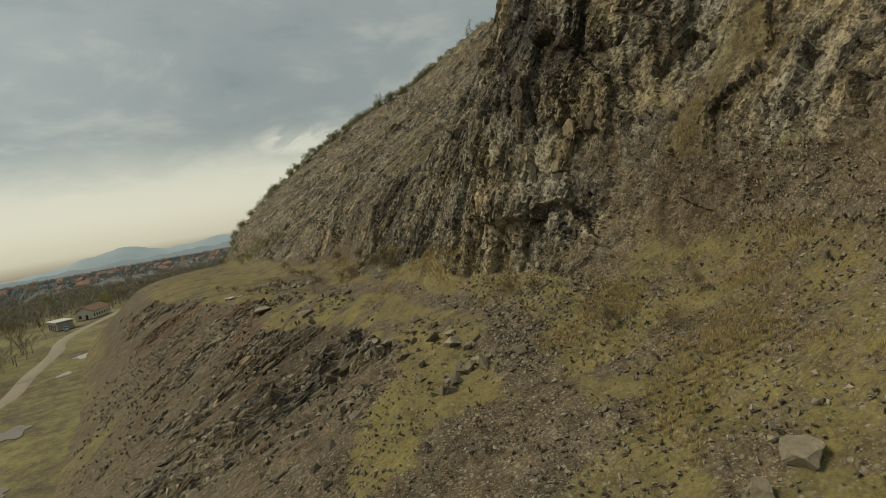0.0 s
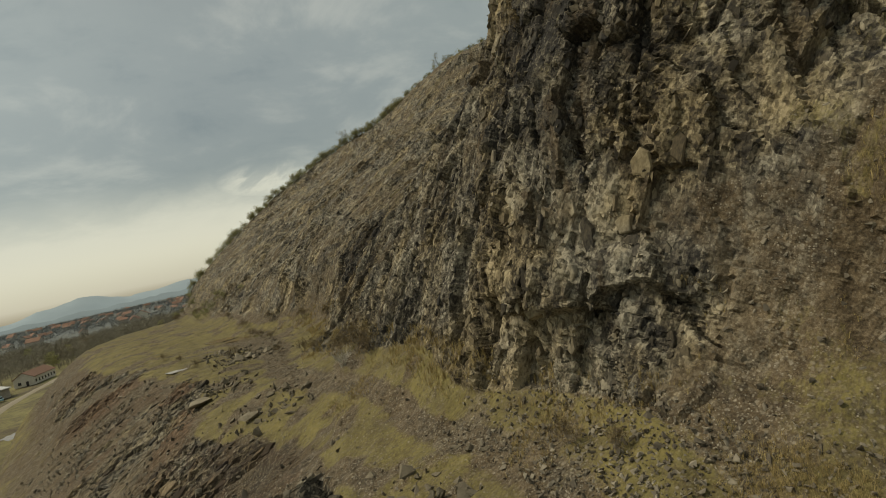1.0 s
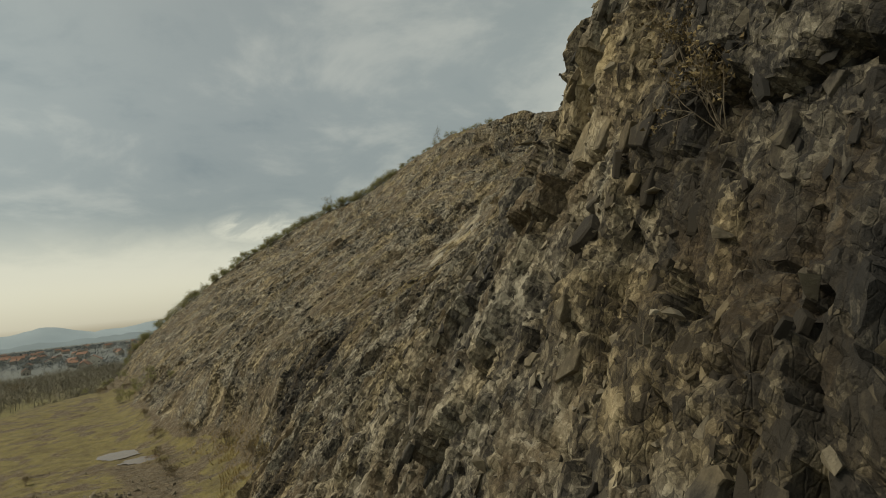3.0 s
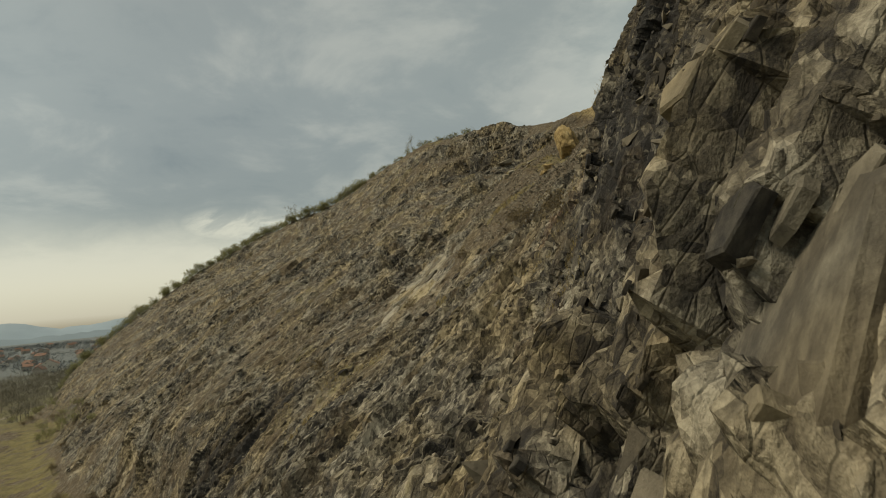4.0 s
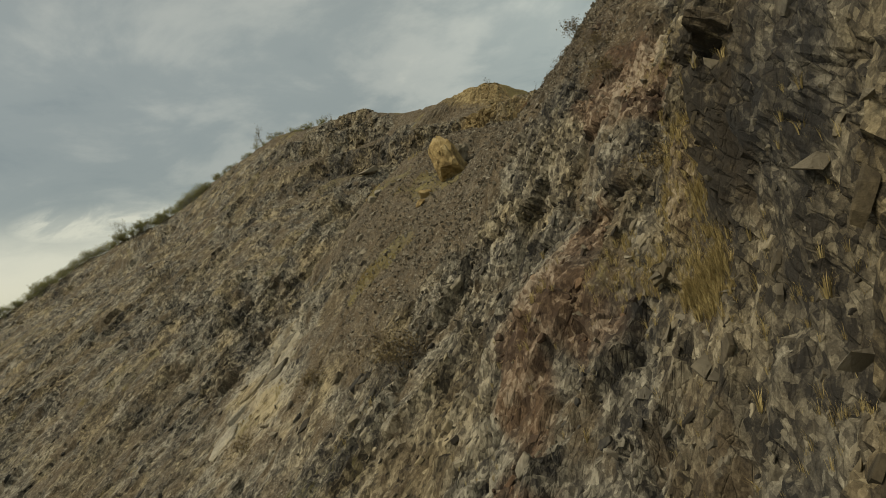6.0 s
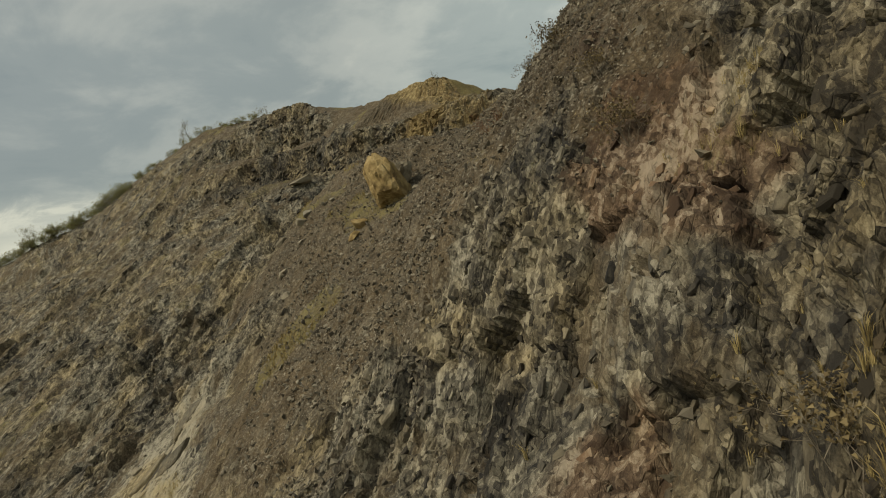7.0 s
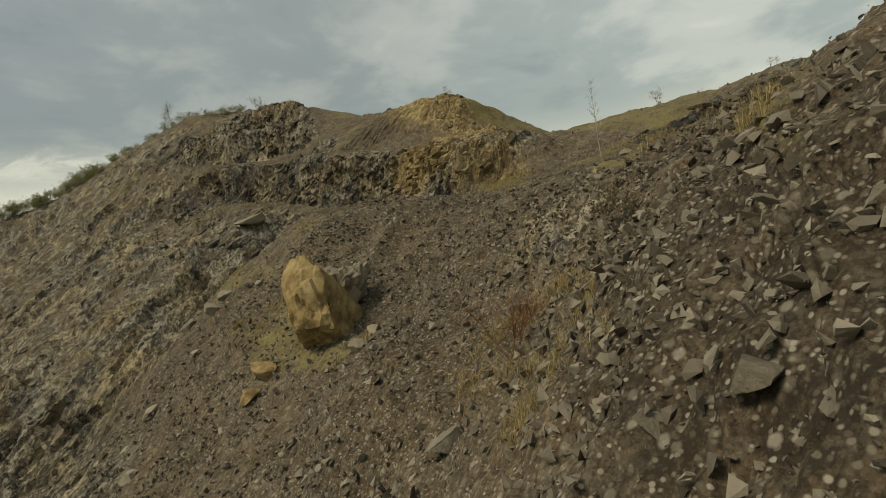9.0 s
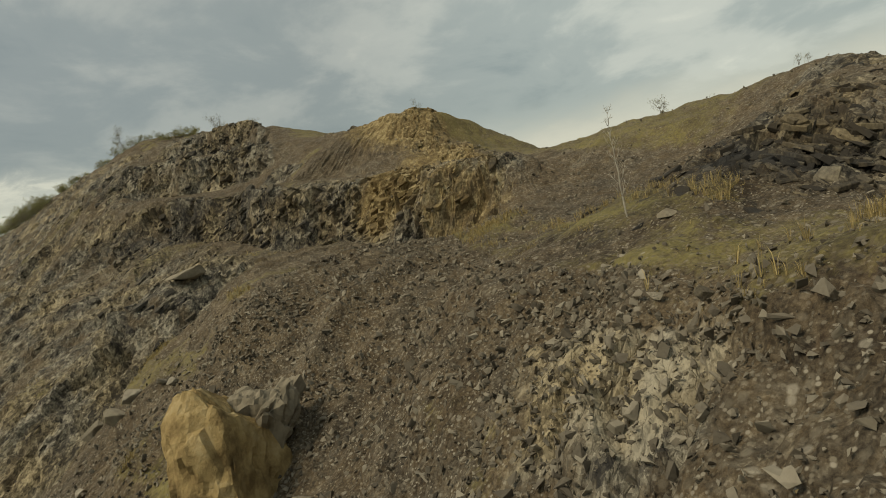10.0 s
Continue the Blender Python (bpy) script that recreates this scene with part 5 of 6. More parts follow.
# ---------------------------------------------------------------- slabs and blades of rock that stand out of the faces
def slab_material():
    m, t, b = material("slab_rock")
    geo = t.nodes.new("ShaderNodeNewGeometry")
    c, island = geo.outputs["Position"], geo.outputs["Random Per Island"]
    own = t.nodes.new("ShaderNodeObjectInfo").outputs["Random"]
    r = maths(t, "FRACT", maths(t, "ADD", island, own))
    cs = grain(t, c, 2.4)
    mid, fine = noise_tex(t, cs, 1.9, 6, 0.65, 0.2), noise_tex(t, cs, 11.0, 5, 0.65)
    f = maths(t, "ADD", maths(t, "MULTIPLY", r, 0.28), maths(t, "ADD", maths(t, "MULTIPLY", mid, 0.36), maths(t, "MULTIPLY", fine, 0.36)))
    f = maths(t, "ADD", maths(t, "MULTIPLY", maths(t, "SUBTRACT", f, 0.5), 1.55), 0.385)
    f = maths(t, "ADD", f, maths(t, "MULTIPLY", attribute(t, "pale"), 0.44))
    tan = ramp(t, f, [(0.20, (0.034, 0.028, 0.020)), (0.42, (0.118, 0.095, 0.060)), (0.58, (0.215, 0.176, 0.110)), (0.76, (0.37, 0.31, 0.205))])
    grey = ramp(t, f, [(0.20, (0.024, 0.023, 0.022)), (0.42, (0.086, 0.078, 0.064)), (0.58, (0.172, 0.157, 0.124)), (0.76, (0.33, 0.305, 0.245))])
    col = mix(t, ramp(t, noise_tex(t, c, 0.22, 4, 0.6, 0.4), [(0.40, 0.0), (0.58, 1.0)]), tan, grey)
    red = ramp(t, f, [(0.3, (0.060, 0.034, 0.020)), (0.55, (0.165, 0.092, 0.052)), (0.72, (0.31, 0.225, 0.15))])
    col = mix(t, ramp(t, maths(t, "ADD", attribute(t, "rust"), maths(t, "SUBTRACT", mid, 0.5)), [(0.40, 0.0), (0.95, 0.75)]), col, red)
    yel = ramp(t, f, [(0.3, (0.13, 0.088, 0.035)), (0.55, (0.27, 0.20, 0.09)), (0.72, (0.40, 0.32, 0.17))])
    col = mix(t, ramp(t, maths(t, "ADD", attribute(t, "ochre"), maths(t, "SUBTRACT", mid, 0.5)), [(0.35, 0.0), (0.8, 0.8)]), col, yel)
    t.links.new(col, b.inputs["Base Color"])
    b.inputs["Roughness"].default_value = 0.9
    b.inputs["Specular IOR Level"].default_value = 0.25
    bp = node(t, "ShaderNodeBump", Strength=0.6, Distance=0.03)
    t.links.new(maths(t, "ADD", fine, maths(t, "MULTIPLY", noise_tex(t, c, 35.0, 3, 0.7), 0.4)), bp.inputs["Height"])
    t.links.new(bp.outputs[0], b.inputs["Normal"])
    return m


SLABROCK = slab_material()


def block(rng):
    """A crooked wedge of rock: the hull of a few scattered corners, flat in front."""
    bm = bmesh.new()
    for k in range(11):
        d = rng.normal(size=3)
        d = d / np.linalg.norm(d) * rng.uniform(0.7, 1.1)
        bm.verts.new((d[0] * 1.15, d[1] * 1.1, min(d[2], rng.uniform(0.35, 0.6))))
    hull = bmesh.ops.convex_hull(bm, input=bm.verts[:])
    bmesh.ops.delete(bm, geom=[g for g in hull["geom_interior"] if isinstance(g, bmesh.types.BMVert)], context="VERTS")
    bmesh.ops.triangulate(bm, faces=bm.faces[:])
    bm.verts.index_update()
    v = np.array([p.co for p in bm.verts])
    f = np.array([[q.index for q in t.verts] for t in bm.faces])
    bm.free()
    return v, f


def plate(rng):
    """A jointed plate: a crooked polygon with a chipped, slightly tilted face."""
    n = int(rng.integers(4, 7))
    a = (np.arange(n) + rng.uniform(-0.28, 0.28, n)) / n * 2 * math.pi + rng.uniform(0, 6)
    ring = np.stack([np.cos(a), np.sin(a)], 1) * rng.uniform(0.85, 1.25, (n, 1))
    tx, ty = rng.uniform(-0.22, 0.22, 2)
    face = 0.55 + ring[:, 0] * tx + ring[:, 1] * ty
    inner = ring * rng.uniform(0.80, 0.95, (n, 1))
    v = np.concatenate([np.c_[ring * 1.06, np.full(n, -1.0)], np.c_[ring, face - rng.uniform(0.08, 0.3, n)], np.c_[inner, face + rng.uniform(-0.04, 0.04, n)], [[0, 0, 0.57 + rng.uniform(-0.05, 0.08)]]])
    f = []
    for k in range(n):
        m = (k + 1) % n
        f += [[k, m, n + m], [k, n + m, n + k], [n + k, n + m, 2 * n + m], [n + k, 2 * n + m, 2 * n + k], [2 * n + k, 2 * n + m, 3 * n]]
    return v, np.array(f)


BLOCKS = [block(rng) for _ in range(6)] + [plate(rng) for _ in range(14)]
NRM = HILL_N.reshape(-1, 3)


def slab_frames(at, low, high, slant, loose, power, shape):
    """Turns and sizes of slabs laid along the fall of the face."""
    n = len(at)
    nn = NRM[at]
    down = np.array([0, 0, -1.0]) - nn * (-nn[:, 2:])
    down /= np.linalg.norm(down, axis=1, keepdims=True) + 1e-9
    side = np.cross(nn, down)
    a = np.radians(slant + loose * rng.normal(size=n))[:, None]
    long = down * np.cos(a) + side * np.sin(a)
    wide = np.cross(nn, long)
    b = np.radians(14 * rng.normal(size=n))[:, None]
    thick = nn * np.cos(b) + wide * np.sin(b)
    c = np.radians(7 * rng.normal(size=n))[:, None]
    thick = thick * np.cos(c) + long * np.sin(c)
    thick /= np.linalg.norm(thick, axis=1, keepdims=True)
    wide = np.cross(thick, long)
    wide /= np.linalg.norm(wide, axis=1, keepdims=True)
    long = np.cross(wide, thick)
    size = low + (high - low) * rng.random(n) ** power
    dims = size[:, None] * np.array(shape) * rng.uniform(0.65, 1.35, (n, 3)) * 0.5
    turns = np.stack([long * dims[:, :1], wide * dims[:, 1:2], thick * dims[:, 2:]], 2)
    places = FLATXYZ[at] + nn * (dims[:, 2:] * rng.uniform(-0.95, 0.0, (n, 1)))
    return turns, places, size


def slabs(name, n, weight, low, high, label, slant=0, loose=13, power=2.0, shape=(1.0, 0.42, 0.30), single=0):
    w = (weight * AREA).ravel()
    at = rng.choice(len(w), n, p=w / w.sum())
    turns, places, size = slab_frames(at, low, high, slant, loose, power, shape)
    order = np.argsort(-size)
    for k in order[:single]:
        v, f = BLOCKS[int(rng.integers(len(BLOCKS)))]
        me = mesh_from("slab", v @ turns[k].T, f, SLABROCK)
        for key, value in (("rust", COVER["rust"].flat[at[k]]), ("ochre", COVER["ochre"].flat[at[k]]), ("pale", COVER["light"].flat[at[k]] - 0.5)):
            me.attributes.new(key, "FLOAT", "POINT").data.foreach_set("value", np.full(len(v), value, np.float32))
        ob = new("slab", me)
        ob.parent = hill
        ob.location = places[k]
    rest = order[single:]
    vs, fs, base, kept = [], [], 0, []
    for q, (v, f) in enumerate(BLOCKS):
        pick = rest[q:: len(BLOCKS)]
        vv, ff = many(v, f, turns[pick], places[pick])
        vs.append(vv)
        fs.append(ff + base)
        base += len(vv)
        kept.append(np.repeat(at[pick], len(v)))
    me = mesh_from(name, np.concatenate(vs), np.concatenate(fs), SLABROCK)
    kept = np.concatenate(kept)
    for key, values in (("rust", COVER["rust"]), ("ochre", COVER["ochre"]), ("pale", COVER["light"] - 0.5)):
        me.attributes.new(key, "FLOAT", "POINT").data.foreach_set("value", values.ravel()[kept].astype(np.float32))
    return tagged(new(name, me), label, "rock", kind="stuff")




def single_slabs(rows, pale, thick):
    """Large plates at their own places: x, y, z, length, width."""
    for k, (x, y, z, long, wide) in enumerate(rows):
        d = (FLATXYZ - [x, y, z]) ** 2
        at = np.array([int(np.argmin(d.sum(1)))])
        turns, _, _ = slab_frames(at, 1.0, 1.0, 0, 5, 1.0, (1, 1, 1))
        turn = turns[0] / np.linalg.norm(turns[0], axis=0) * (np.array([long, wide, thick * wide]) * 0.5)
        v, f = PLATES[k % len(PLATES)]
        me = mesh_from("slab", v @ turn.T + FLATXYZ[at[0]] + NRM[at[0]] * 0.035 * long, f, SLABROCK)
        me.attributes.new("pale", "FLOAT", "POINT").data.foreach_set("value", np.full(len(v), pale, np.float32))
        ob = new("slab", me)
        ob.parent = hill


PLATES = [plate(rng) for _ in range(9)]
single_slabs(((6.0, 30.8, 20.3, 1.5, 0.5), (6.9, 30.0, 20.7, 0.75, 0.62), (7.0, 30.0, 20.0, 0.7, 0.6), (6.9, 30.1, 19.4, 0.55, 0.6), (3.8, 32.6, 18.5, 1.2, 1.1),
              (4.6, 31.8, 18.6, 1.0, 0.8), (9.0, 29.6, 22.8, 1.3, 0.6), (8.0, 30.2, 22.6, 0.9, 0.8), (8.6, 46.4, 34.3, 1.7, 0.9), (7.5, 45.0, 32.3, 1.5, 0.8), (7.6, 43.8, 31.9, 1.0, 0.4),
              (7.5, 42.8, 31.6, 1.0, 0.4), (7.2, 41.9, 31.4, 0.8, 0.6), (6.4, 42.8, 29.7, 0.9, 0.6)), 0.06, 0.5)
single_slabs(((9.4, 98.0, 33.0, 3.2, 1.3), (10.8, 99.6, 34.4, 3.6, 1.3), (12.6, 101.0, 36.0, 3.8, 1.4), (14.6, 102.6, 37.8, 3.4, 1.2), (11.6, 102.2, 35.6, 3.0, 1.0), (16.2, 104.0, 39.2, 2.8, 1.0), (13.4, 99.6, 36.4, 2.6, 0.9), (8.2, 99.0, 32.2, 2.4, 1.0)), 0.16, 0.45)
lump = smooth(-0.2, 0.25, fractal(FLATXYZ / 2.6, 3, seed=57)).reshape(YY.shape)
butt = smooth(0.35, 0.7, rock_m) * (HILL_V > 2.0) * (HILL_V < 8.8) * smooth(26, 30, YY) * (1 - smooth(76, 82, YY))
near = smooth(44, 52, YY)
bare_rock = (1 - 0.9 * smooth(0.2, 0.6, COVER["straw"])) * (1 - 0.6 * smooth(0.5, 0.9, grass_m))
butt = butt * bare_rock * (1 - 0.9 * (HILL_V > 6.5) * smooth(72, 77, YY))
slabs("cliff_slabs", 6500, butt * (0.3 + lump) * (1 - 0.92 * near), 0.16, 0.68, "tan and grey slabs standing out of the cliff", single=150, power=1.9, shape=(1.0, 0.46, 0.34))
slabs("face_slabs", 8500, butt * (0.25 + lump) * near, 0.12, 0.44, "grey broken slabs and columns on the near cliff", loose=15, single=140, shape=(1.0, 0.52, 0.32))
slabs("cliff_chips", 10000, butt, 0.07, 0.26, "small broken rock pieces on the cliff", loose=40, shape=(1.0, 0.7, 0.55))
slabs("far_slabs", 13000, smooth(0.15, 0.6, rock_m) * bare_rock * (HILL_V > 2.0) * (HILL_V < 7.2) * smooth(74, 80, YY) * (1 - smooth(170, 215, YY)) * (0.12 + lump) * (1 - 0.9 * (HILL_V > 6.5) * (YY < 98)), 0.16, 0.85, "grey-brown rock ribs on the far slope", power=2.2, shape=(1.0, 0.5, 0.36))
slabs("band_blocks", 3600, smooth(0.4, 0.8, rock_m) * (HILL_V > 6.6) * (HILL_V < 9.3) * smooth(104, 112, YY) * (1 - smooth(160, 176, YY)) * (0.2 + lump), 0.2, 1.2, "blocky rock bands of the old upper workings", loose=22, shape=(1.0, 0.5, 0.36))
slabs("edge_slabs", 3000, smooth(0.3, 0.7, rock_m) * (HILL_V > 0.3) * (HILL_V < 1.04) * smooth(10, 18, YY) * (1 - smooth(120, 150, YY)) * (0.1 + lump), 0.2, 1.5, "steep dark slabs below the bench edge", power=2.2)
slabs("head_slabs", 2600, smooth(0.3, 0.6, rock_m) * (HILL_V > 3.2) * (HILL_V < 8.6) * smooth(-6, 4, YY) * (1 - smooth(26, 30, YY)) * (0.15 + lump), 0.16, 0.9, "broken slabs on the cliff above the foot slope")
knoll = np.exp(-(((XX - 44.8) / 2.6) ** 2 + ((YY - 90.6) / 2.2) ** 2)) + 0.12 * np.exp(-(((XX - 50) / 5.0) ** 2 + ((YY - 94.0) / 4.0) ** 2))
slabs("knoll_rocks", 900, knoll, 0.12, 0.9, "grey blocky outcrop on the terrace slope", loose=35, shape=(1.0, 0.6, 0.3))
slabs("lip_rocks", 380, smooth(0.25, 0.7, (COVER["light"] - 0.5) * 2) * (HILL_V > 6.5) * (YY > 84) * (YY < 96), 0.05, 0.15, "pale blocky rock below the terrace lip", loose=30, shape=(1.0, 0.6, 0.3))


# ---------------------------------------------------------------- puddles
WATER, wt, wb = material("muddy_water")
wb.inputs["Base Color"].default_value = (0.13, 0.085, 0.042, 1)
wb.inputs["Roughness"].default_value = 0.06
wc = wt.nodes.new("ShaderNodeTexCoord").outputs["Object"]
wbump = node(wt, "ShaderNodeBump", Strength=0.08, Distance=0.05)
wt.links.new(noise_tex(wt, wc, 3.0, 3), wbump.inputs["Height"])
wt.links.new(wbump.outputs[0], wb.inputs["Normal"])


def puddle(x, y, z, r, long=1.0, turn=0.0):
    n = 40
    a = np.arange(n) / n * 2 * math.pi
    ring = np.stack([np.cos(a), np.sin(a), 0 * a], 1)
    wave = 1 + 0.55 * fractal(ring * 1.9 + [x, y, 0], 3, seed=6)
    v = np.concatenate([[[0, 0, 0]], ring * (wave * r)[:, None] * [long, 1, 1]])
    f = np.array([[0, 1 + k, 1 + (k + 1) % n] for k in range(n)])
    ob = new("puddle", mesh_from("puddle", v, f, WATER))
    ob.matrix_basis = pose(x, y, z, 0, 0, turn)
    return tagged(ob, "shallow muddy puddle lying on the ground", "puddle", "puddles")


for x, y, z, r in PUDDLES:
    puddle(x, y, z, r * 1.35, 1.15, 30)
for x, y, r, long in ((-106.8, 151.9, 2.2, 2.0), (-96.1, 128.6, 1.9, 2.0), (-75.6, 87.0, 2.2, 1.8), (-64, 66, 2.2, 1.5), (-58, 62, 1.8, 1.4)):
    puddle(x, y, -5.19, r, long, 120)


# ---------------------------------------------------------------- the valley: road, houses, car, trees
ROAD = simple("dirt_road", (0.17, 0.145, 0.105), (0.28, 0.245, 0.185), 0.6)
ROUTE = [(60, -86), (108.9, -95.8), (133.4, -108.9), (168, -126.9), (190, -141), (208, -149.1), (251, -162.0), (290, -172), (335, -174), (420, -160), (560, -150)]


def road():
    y = np.linspace(60, 560, 260)
    x = curve_through(ROUTE, y)[:, 0]
    d = np.gradient(np.stack([x, y], 1), axis=0)
    d /= np.linalg.norm(d, axis=1, keepdims=True)
    side = np.stack([-d[:, 1], d[:, 0]], 1)
    cols = []
    for k, lift in ((-2.1, 0.0), (-1.5, 0.22), (0, 0.3), (1.5, 0.22), (2.1, 0.0)):
        w = k * (1 + 0.12 * fractal(np.stack([x, y, 0 * y + k], 1) / 9.0, 2, seed=3))
        cols.append(np.stack([x + side[:, 0] * w, y + side[:, 1] * w, -5.3 + lift * 0.9 + 0 * y], 1))
    ob = sheet("road", np.stack(cols, 1), ROAD)
    tagged(ob, "pale dirt road winding through the valley", "road", kind="structure")


road()
WALL = simple("plaster_wall", (0.42, 0.39, 0.33), (0.58, 0.55, 0.48), 0.8, bump=0.1)
GREYWALL = simple("weathered_wall", (0.22, 0.20, 0.17), (0.38, 0.35, 0.30), 0.7, bump=0.2)
TILE = simple("red_roof_tiles", (0.14, 0.076, 0.052), (0.24, 0.132, 0.088), 1.5, bump=0.3)
TIN = simple("tin_roof", (0.36, 0.37, 0.37), (0.55, 0.55, 0.54), 0.9, 0.5, 0.1, 0.3)
GLASS = simple("dark_window", (0.02, 0.022, 0.025), (0.04, 0.042, 0.045), 1.0, 0.15, 0)
DARK = simple("dark_panel", (0.012, 0.011, 0.010), (0.03, 0.027, 0.024), 1.0, 0.9, 0)


def box(w, d, h, base=(0, 0, 0), bevel=0.03):
    bm = bmesh.new()
    bmesh.ops.create_cube(bm, size=1.0, matrix=Matrix.Translation((base[0], base[1], base[2] + h / 2)) @ Matrix.Diagonal((w, d, h, 1)))
    if bevel:
        bmesh.ops.bevel(bm, geom=bm.edges[:], offset=bevel, segments=1, affect="EDGES")
    return bm


def solid(name, bm, mat, parent, label="", place=None):
    me = bpy.data.meshes.new(name)
    bm.to_mesh(me)
    bm.free()
    me.materials.append(mat)
    ob = new(name, me)
    ob.parent = parent
    if place:
        ob.matrix_basis = place
    return tagged(ob, label)


def gable(w, d, rise, over=0.4, thick=0.25):
    """A pitched roof with thickness, its ridge along y."""
    bm = bmesh.new()
    a, b = w / 2 + over, d / 2 + over
    drop_ = rise * over / (w / 2)
    prof = [(-a, -drop_), (0, rise), (a, -drop_), (a, -drop_ - thick), (0, rise - thick), (-a, -drop_ - thick)]
    front = [bm.verts.new((x, -b, z)) for x, z in prof]
    back = [bm.verts.new((x, b, z)) for x, z in prof]
    n = len(prof)
    for k in range(n):
        bm.faces.new((front[k], front[(k + 1) % n], back[(k + 1) % n], back[k]))
    for ring in (front[::-1], back):
        bm.faces.new((ring[0], ring[1], ring[4], ring[5]))
        bm.faces.new((ring[1], ring[2], ring[3], ring[4]))
    return bm


def gable_wall(w, d, h, rise):
    bm = bmesh.new()
    prof = [(-w / 2, 0), (w / 2, 0), (w / 2, h), (0, h + rise), (-w / 2, h)]
    front = [bm.verts.new((x, -d / 2, z)) for x, z in prof]
    back = [bm.verts.new((x, d / 2, z)) for x, z in prof]
    for k in range(5):
        bm.faces.new((front[k], front[(k + 1) % 5], back[(k + 1) % 5], back[k]))
    bm.faces.new(front[::-1])
    bm.faces.new(back)
    return bm


def house(name, x, y, z, w, d, h, rise, turn, wall, roof, label, storeys=1, along=3, chimney=True):
    root = new(name)
    root.matrix_basis = pose(x, y, z, 0, 0, turn)
    solid("wall", gable_wall(w, d, h, rise), wall, root)
    top = solid("roof", gable(w, d, rise), roof, root, place=pose(0, 0, h + 0.2))
    if chimney:
        solid("chimney", box(0.7, 0.7, 1.8, (w * 0.2, d * 0.2, rise * 0.5)), GREYWALL, top)
    for s in range(storeys):
        for k in range(along):
            for side in (-1, 1):
                solid("window", box(0.12, 1.2, 1.3, (side * (w / 2 + 0.02), (k + 0.5) * d / along - d / 2, 0.9 + s * 2.8), 0), GLASS, root)
        solid("window", box(1.2, 0.12, 1.3, (-w * 0.22, -d / 2 - 0.02, 0.9 + s * 2.8), 0), GLASS, root)
    solid("door", box(1.0, 0.12, 2.05, (w * 0.15, -d / 2 - 0.02, 0), 0), DARK, root)
    return tagged(root, label, "house", "valley houses")


GZ = -5.0
house("barn", -176, 262, GZ, 8, 19, 3.6, 2.4, 10, WALL, TILE, "long whitewashed barn with a red tiled roof", 1, 7, False)


def shed():
    root = new("shed")
    root.matrix_basis = pose(-171, 232, GZ, 0, 0, -42)
    solid("wall", box(16.5, 6, 3.4), GREYWALL, root)
    solid("roof", box(17.6, 7.2, 0.28, (0, 0, 3.55)), TIN, root, "pale tin roof")
    # dark panels on the closed wall paint the shade inside open bays
    for k in range(4):
        solid("bay_shade", box(2.2, 0.1, 2.3, (-5.1 + 3.4 * k, -3.03, 0.1), 0), DARK, root)
    tagged(root, "weathered grey shed with tin roof and dark panels for open bays", "shed")


shed()


def car():
    root = new("car")
    root.matrix_basis = pose(-161, 221, GZ + 0.1, 0, 0, 38)
    paint = simple("car_paint", (0.20, 0.33, 0.38), (0.26, 0.40, 0.45), 2.0, 0.35, 0)
    rubber = simple("tyre_rubber", (0.02, 0.02, 0.02), (0.035, 0.035, 0.035), 5.0)
    body = solid("body", box(1.75, 4.2, 0.72, (0, 0, 0.32), 0.12), paint, root)
    bm = box(1.55, 2.3, 0.62, (0, -0.2, 1.03), 0.05)
    for v in bm.verts:
        if v.co.z > 1.4:
            v.co.x *= 0.8
            v.co.y = -0.2 + (v.co.y + 0.2) * 0.72
    cabin = solid("cabin", bm, GLASS, root, "dark glazed cabin")
    solid("roof", box(1.2, 1.6, 0.06, (0, -0.2, 1.66), 0.02), paint, cabin)
    for sx in (-1, 1):
        for sy in (-1.3, 1.3):
            bm = bmesh.new()
            bmesh.ops.create_cone(bm, cap_ends=True, segments=20, radius1=0.32, radius2=0.32, depth=0.2, matrix=Matrix.Translation((sx * 0.8, sy, 0.32)) @ Matrix.Rotation(math.pi / 2, 4, "Y"))
            solid("wheel", bm, rubber, root)
    tagged(root, "small blue-grey car parked beside the shed", "car")


car()
house("town_house", -309, 632, GZ, 16, 22, 8.5, 5, 25, WALL, TILE, "large pale house with a bright red tiled roof", 3, 4)
for x, y, w, d, t in ((-300, 600, 8, 11, 10), (-330, 660, 9, 12, 60), (-360, 690, 8, 10, 100), (-285, 690, 9, 12, 40), (-262, 720, 8, 11, 15), (-400, 760, 9, 13, 70), (-440, 740, 8, 10, 20), (-470, 830, 9, 12, 35),
                      (-345, 800, 9, 12, 80), (-300, 850, 8, 12, 10), (-410, 900, 9, 12, 45), (-520, 930, 9, 12, 65), (-560, 1010, 9, 13, 25), (-480, 1040, 8, 12, 85), (-420, 1080, 9, 12, 5), (-600, 1130, 9, 13, 50),
                      (-640, 1240, 9, 12, 20), (-540, 1220, 9, 12, 75), (-700, 1330, 10, 13, 35), (-610, 1380, 9, 13, 15), (-380, 640, 8, 10, 35), (-500, 690, 8, 11, 75), (-365, 1000, 9, 12, 30), (-450, 1180, 9, 12, 60)):
    house("town_house", x, y, GZ - max(0, math.hypot(x, y) - 900) * 0.0022, w, d, rng.uniform(3.5, 6), rng.uniform(2.4, 3.6), t, (WALL, GREYWALL)[int(rng.random() < 0.6)], TILE,
          "village house with a red tiled roof among trees", 1, 3)

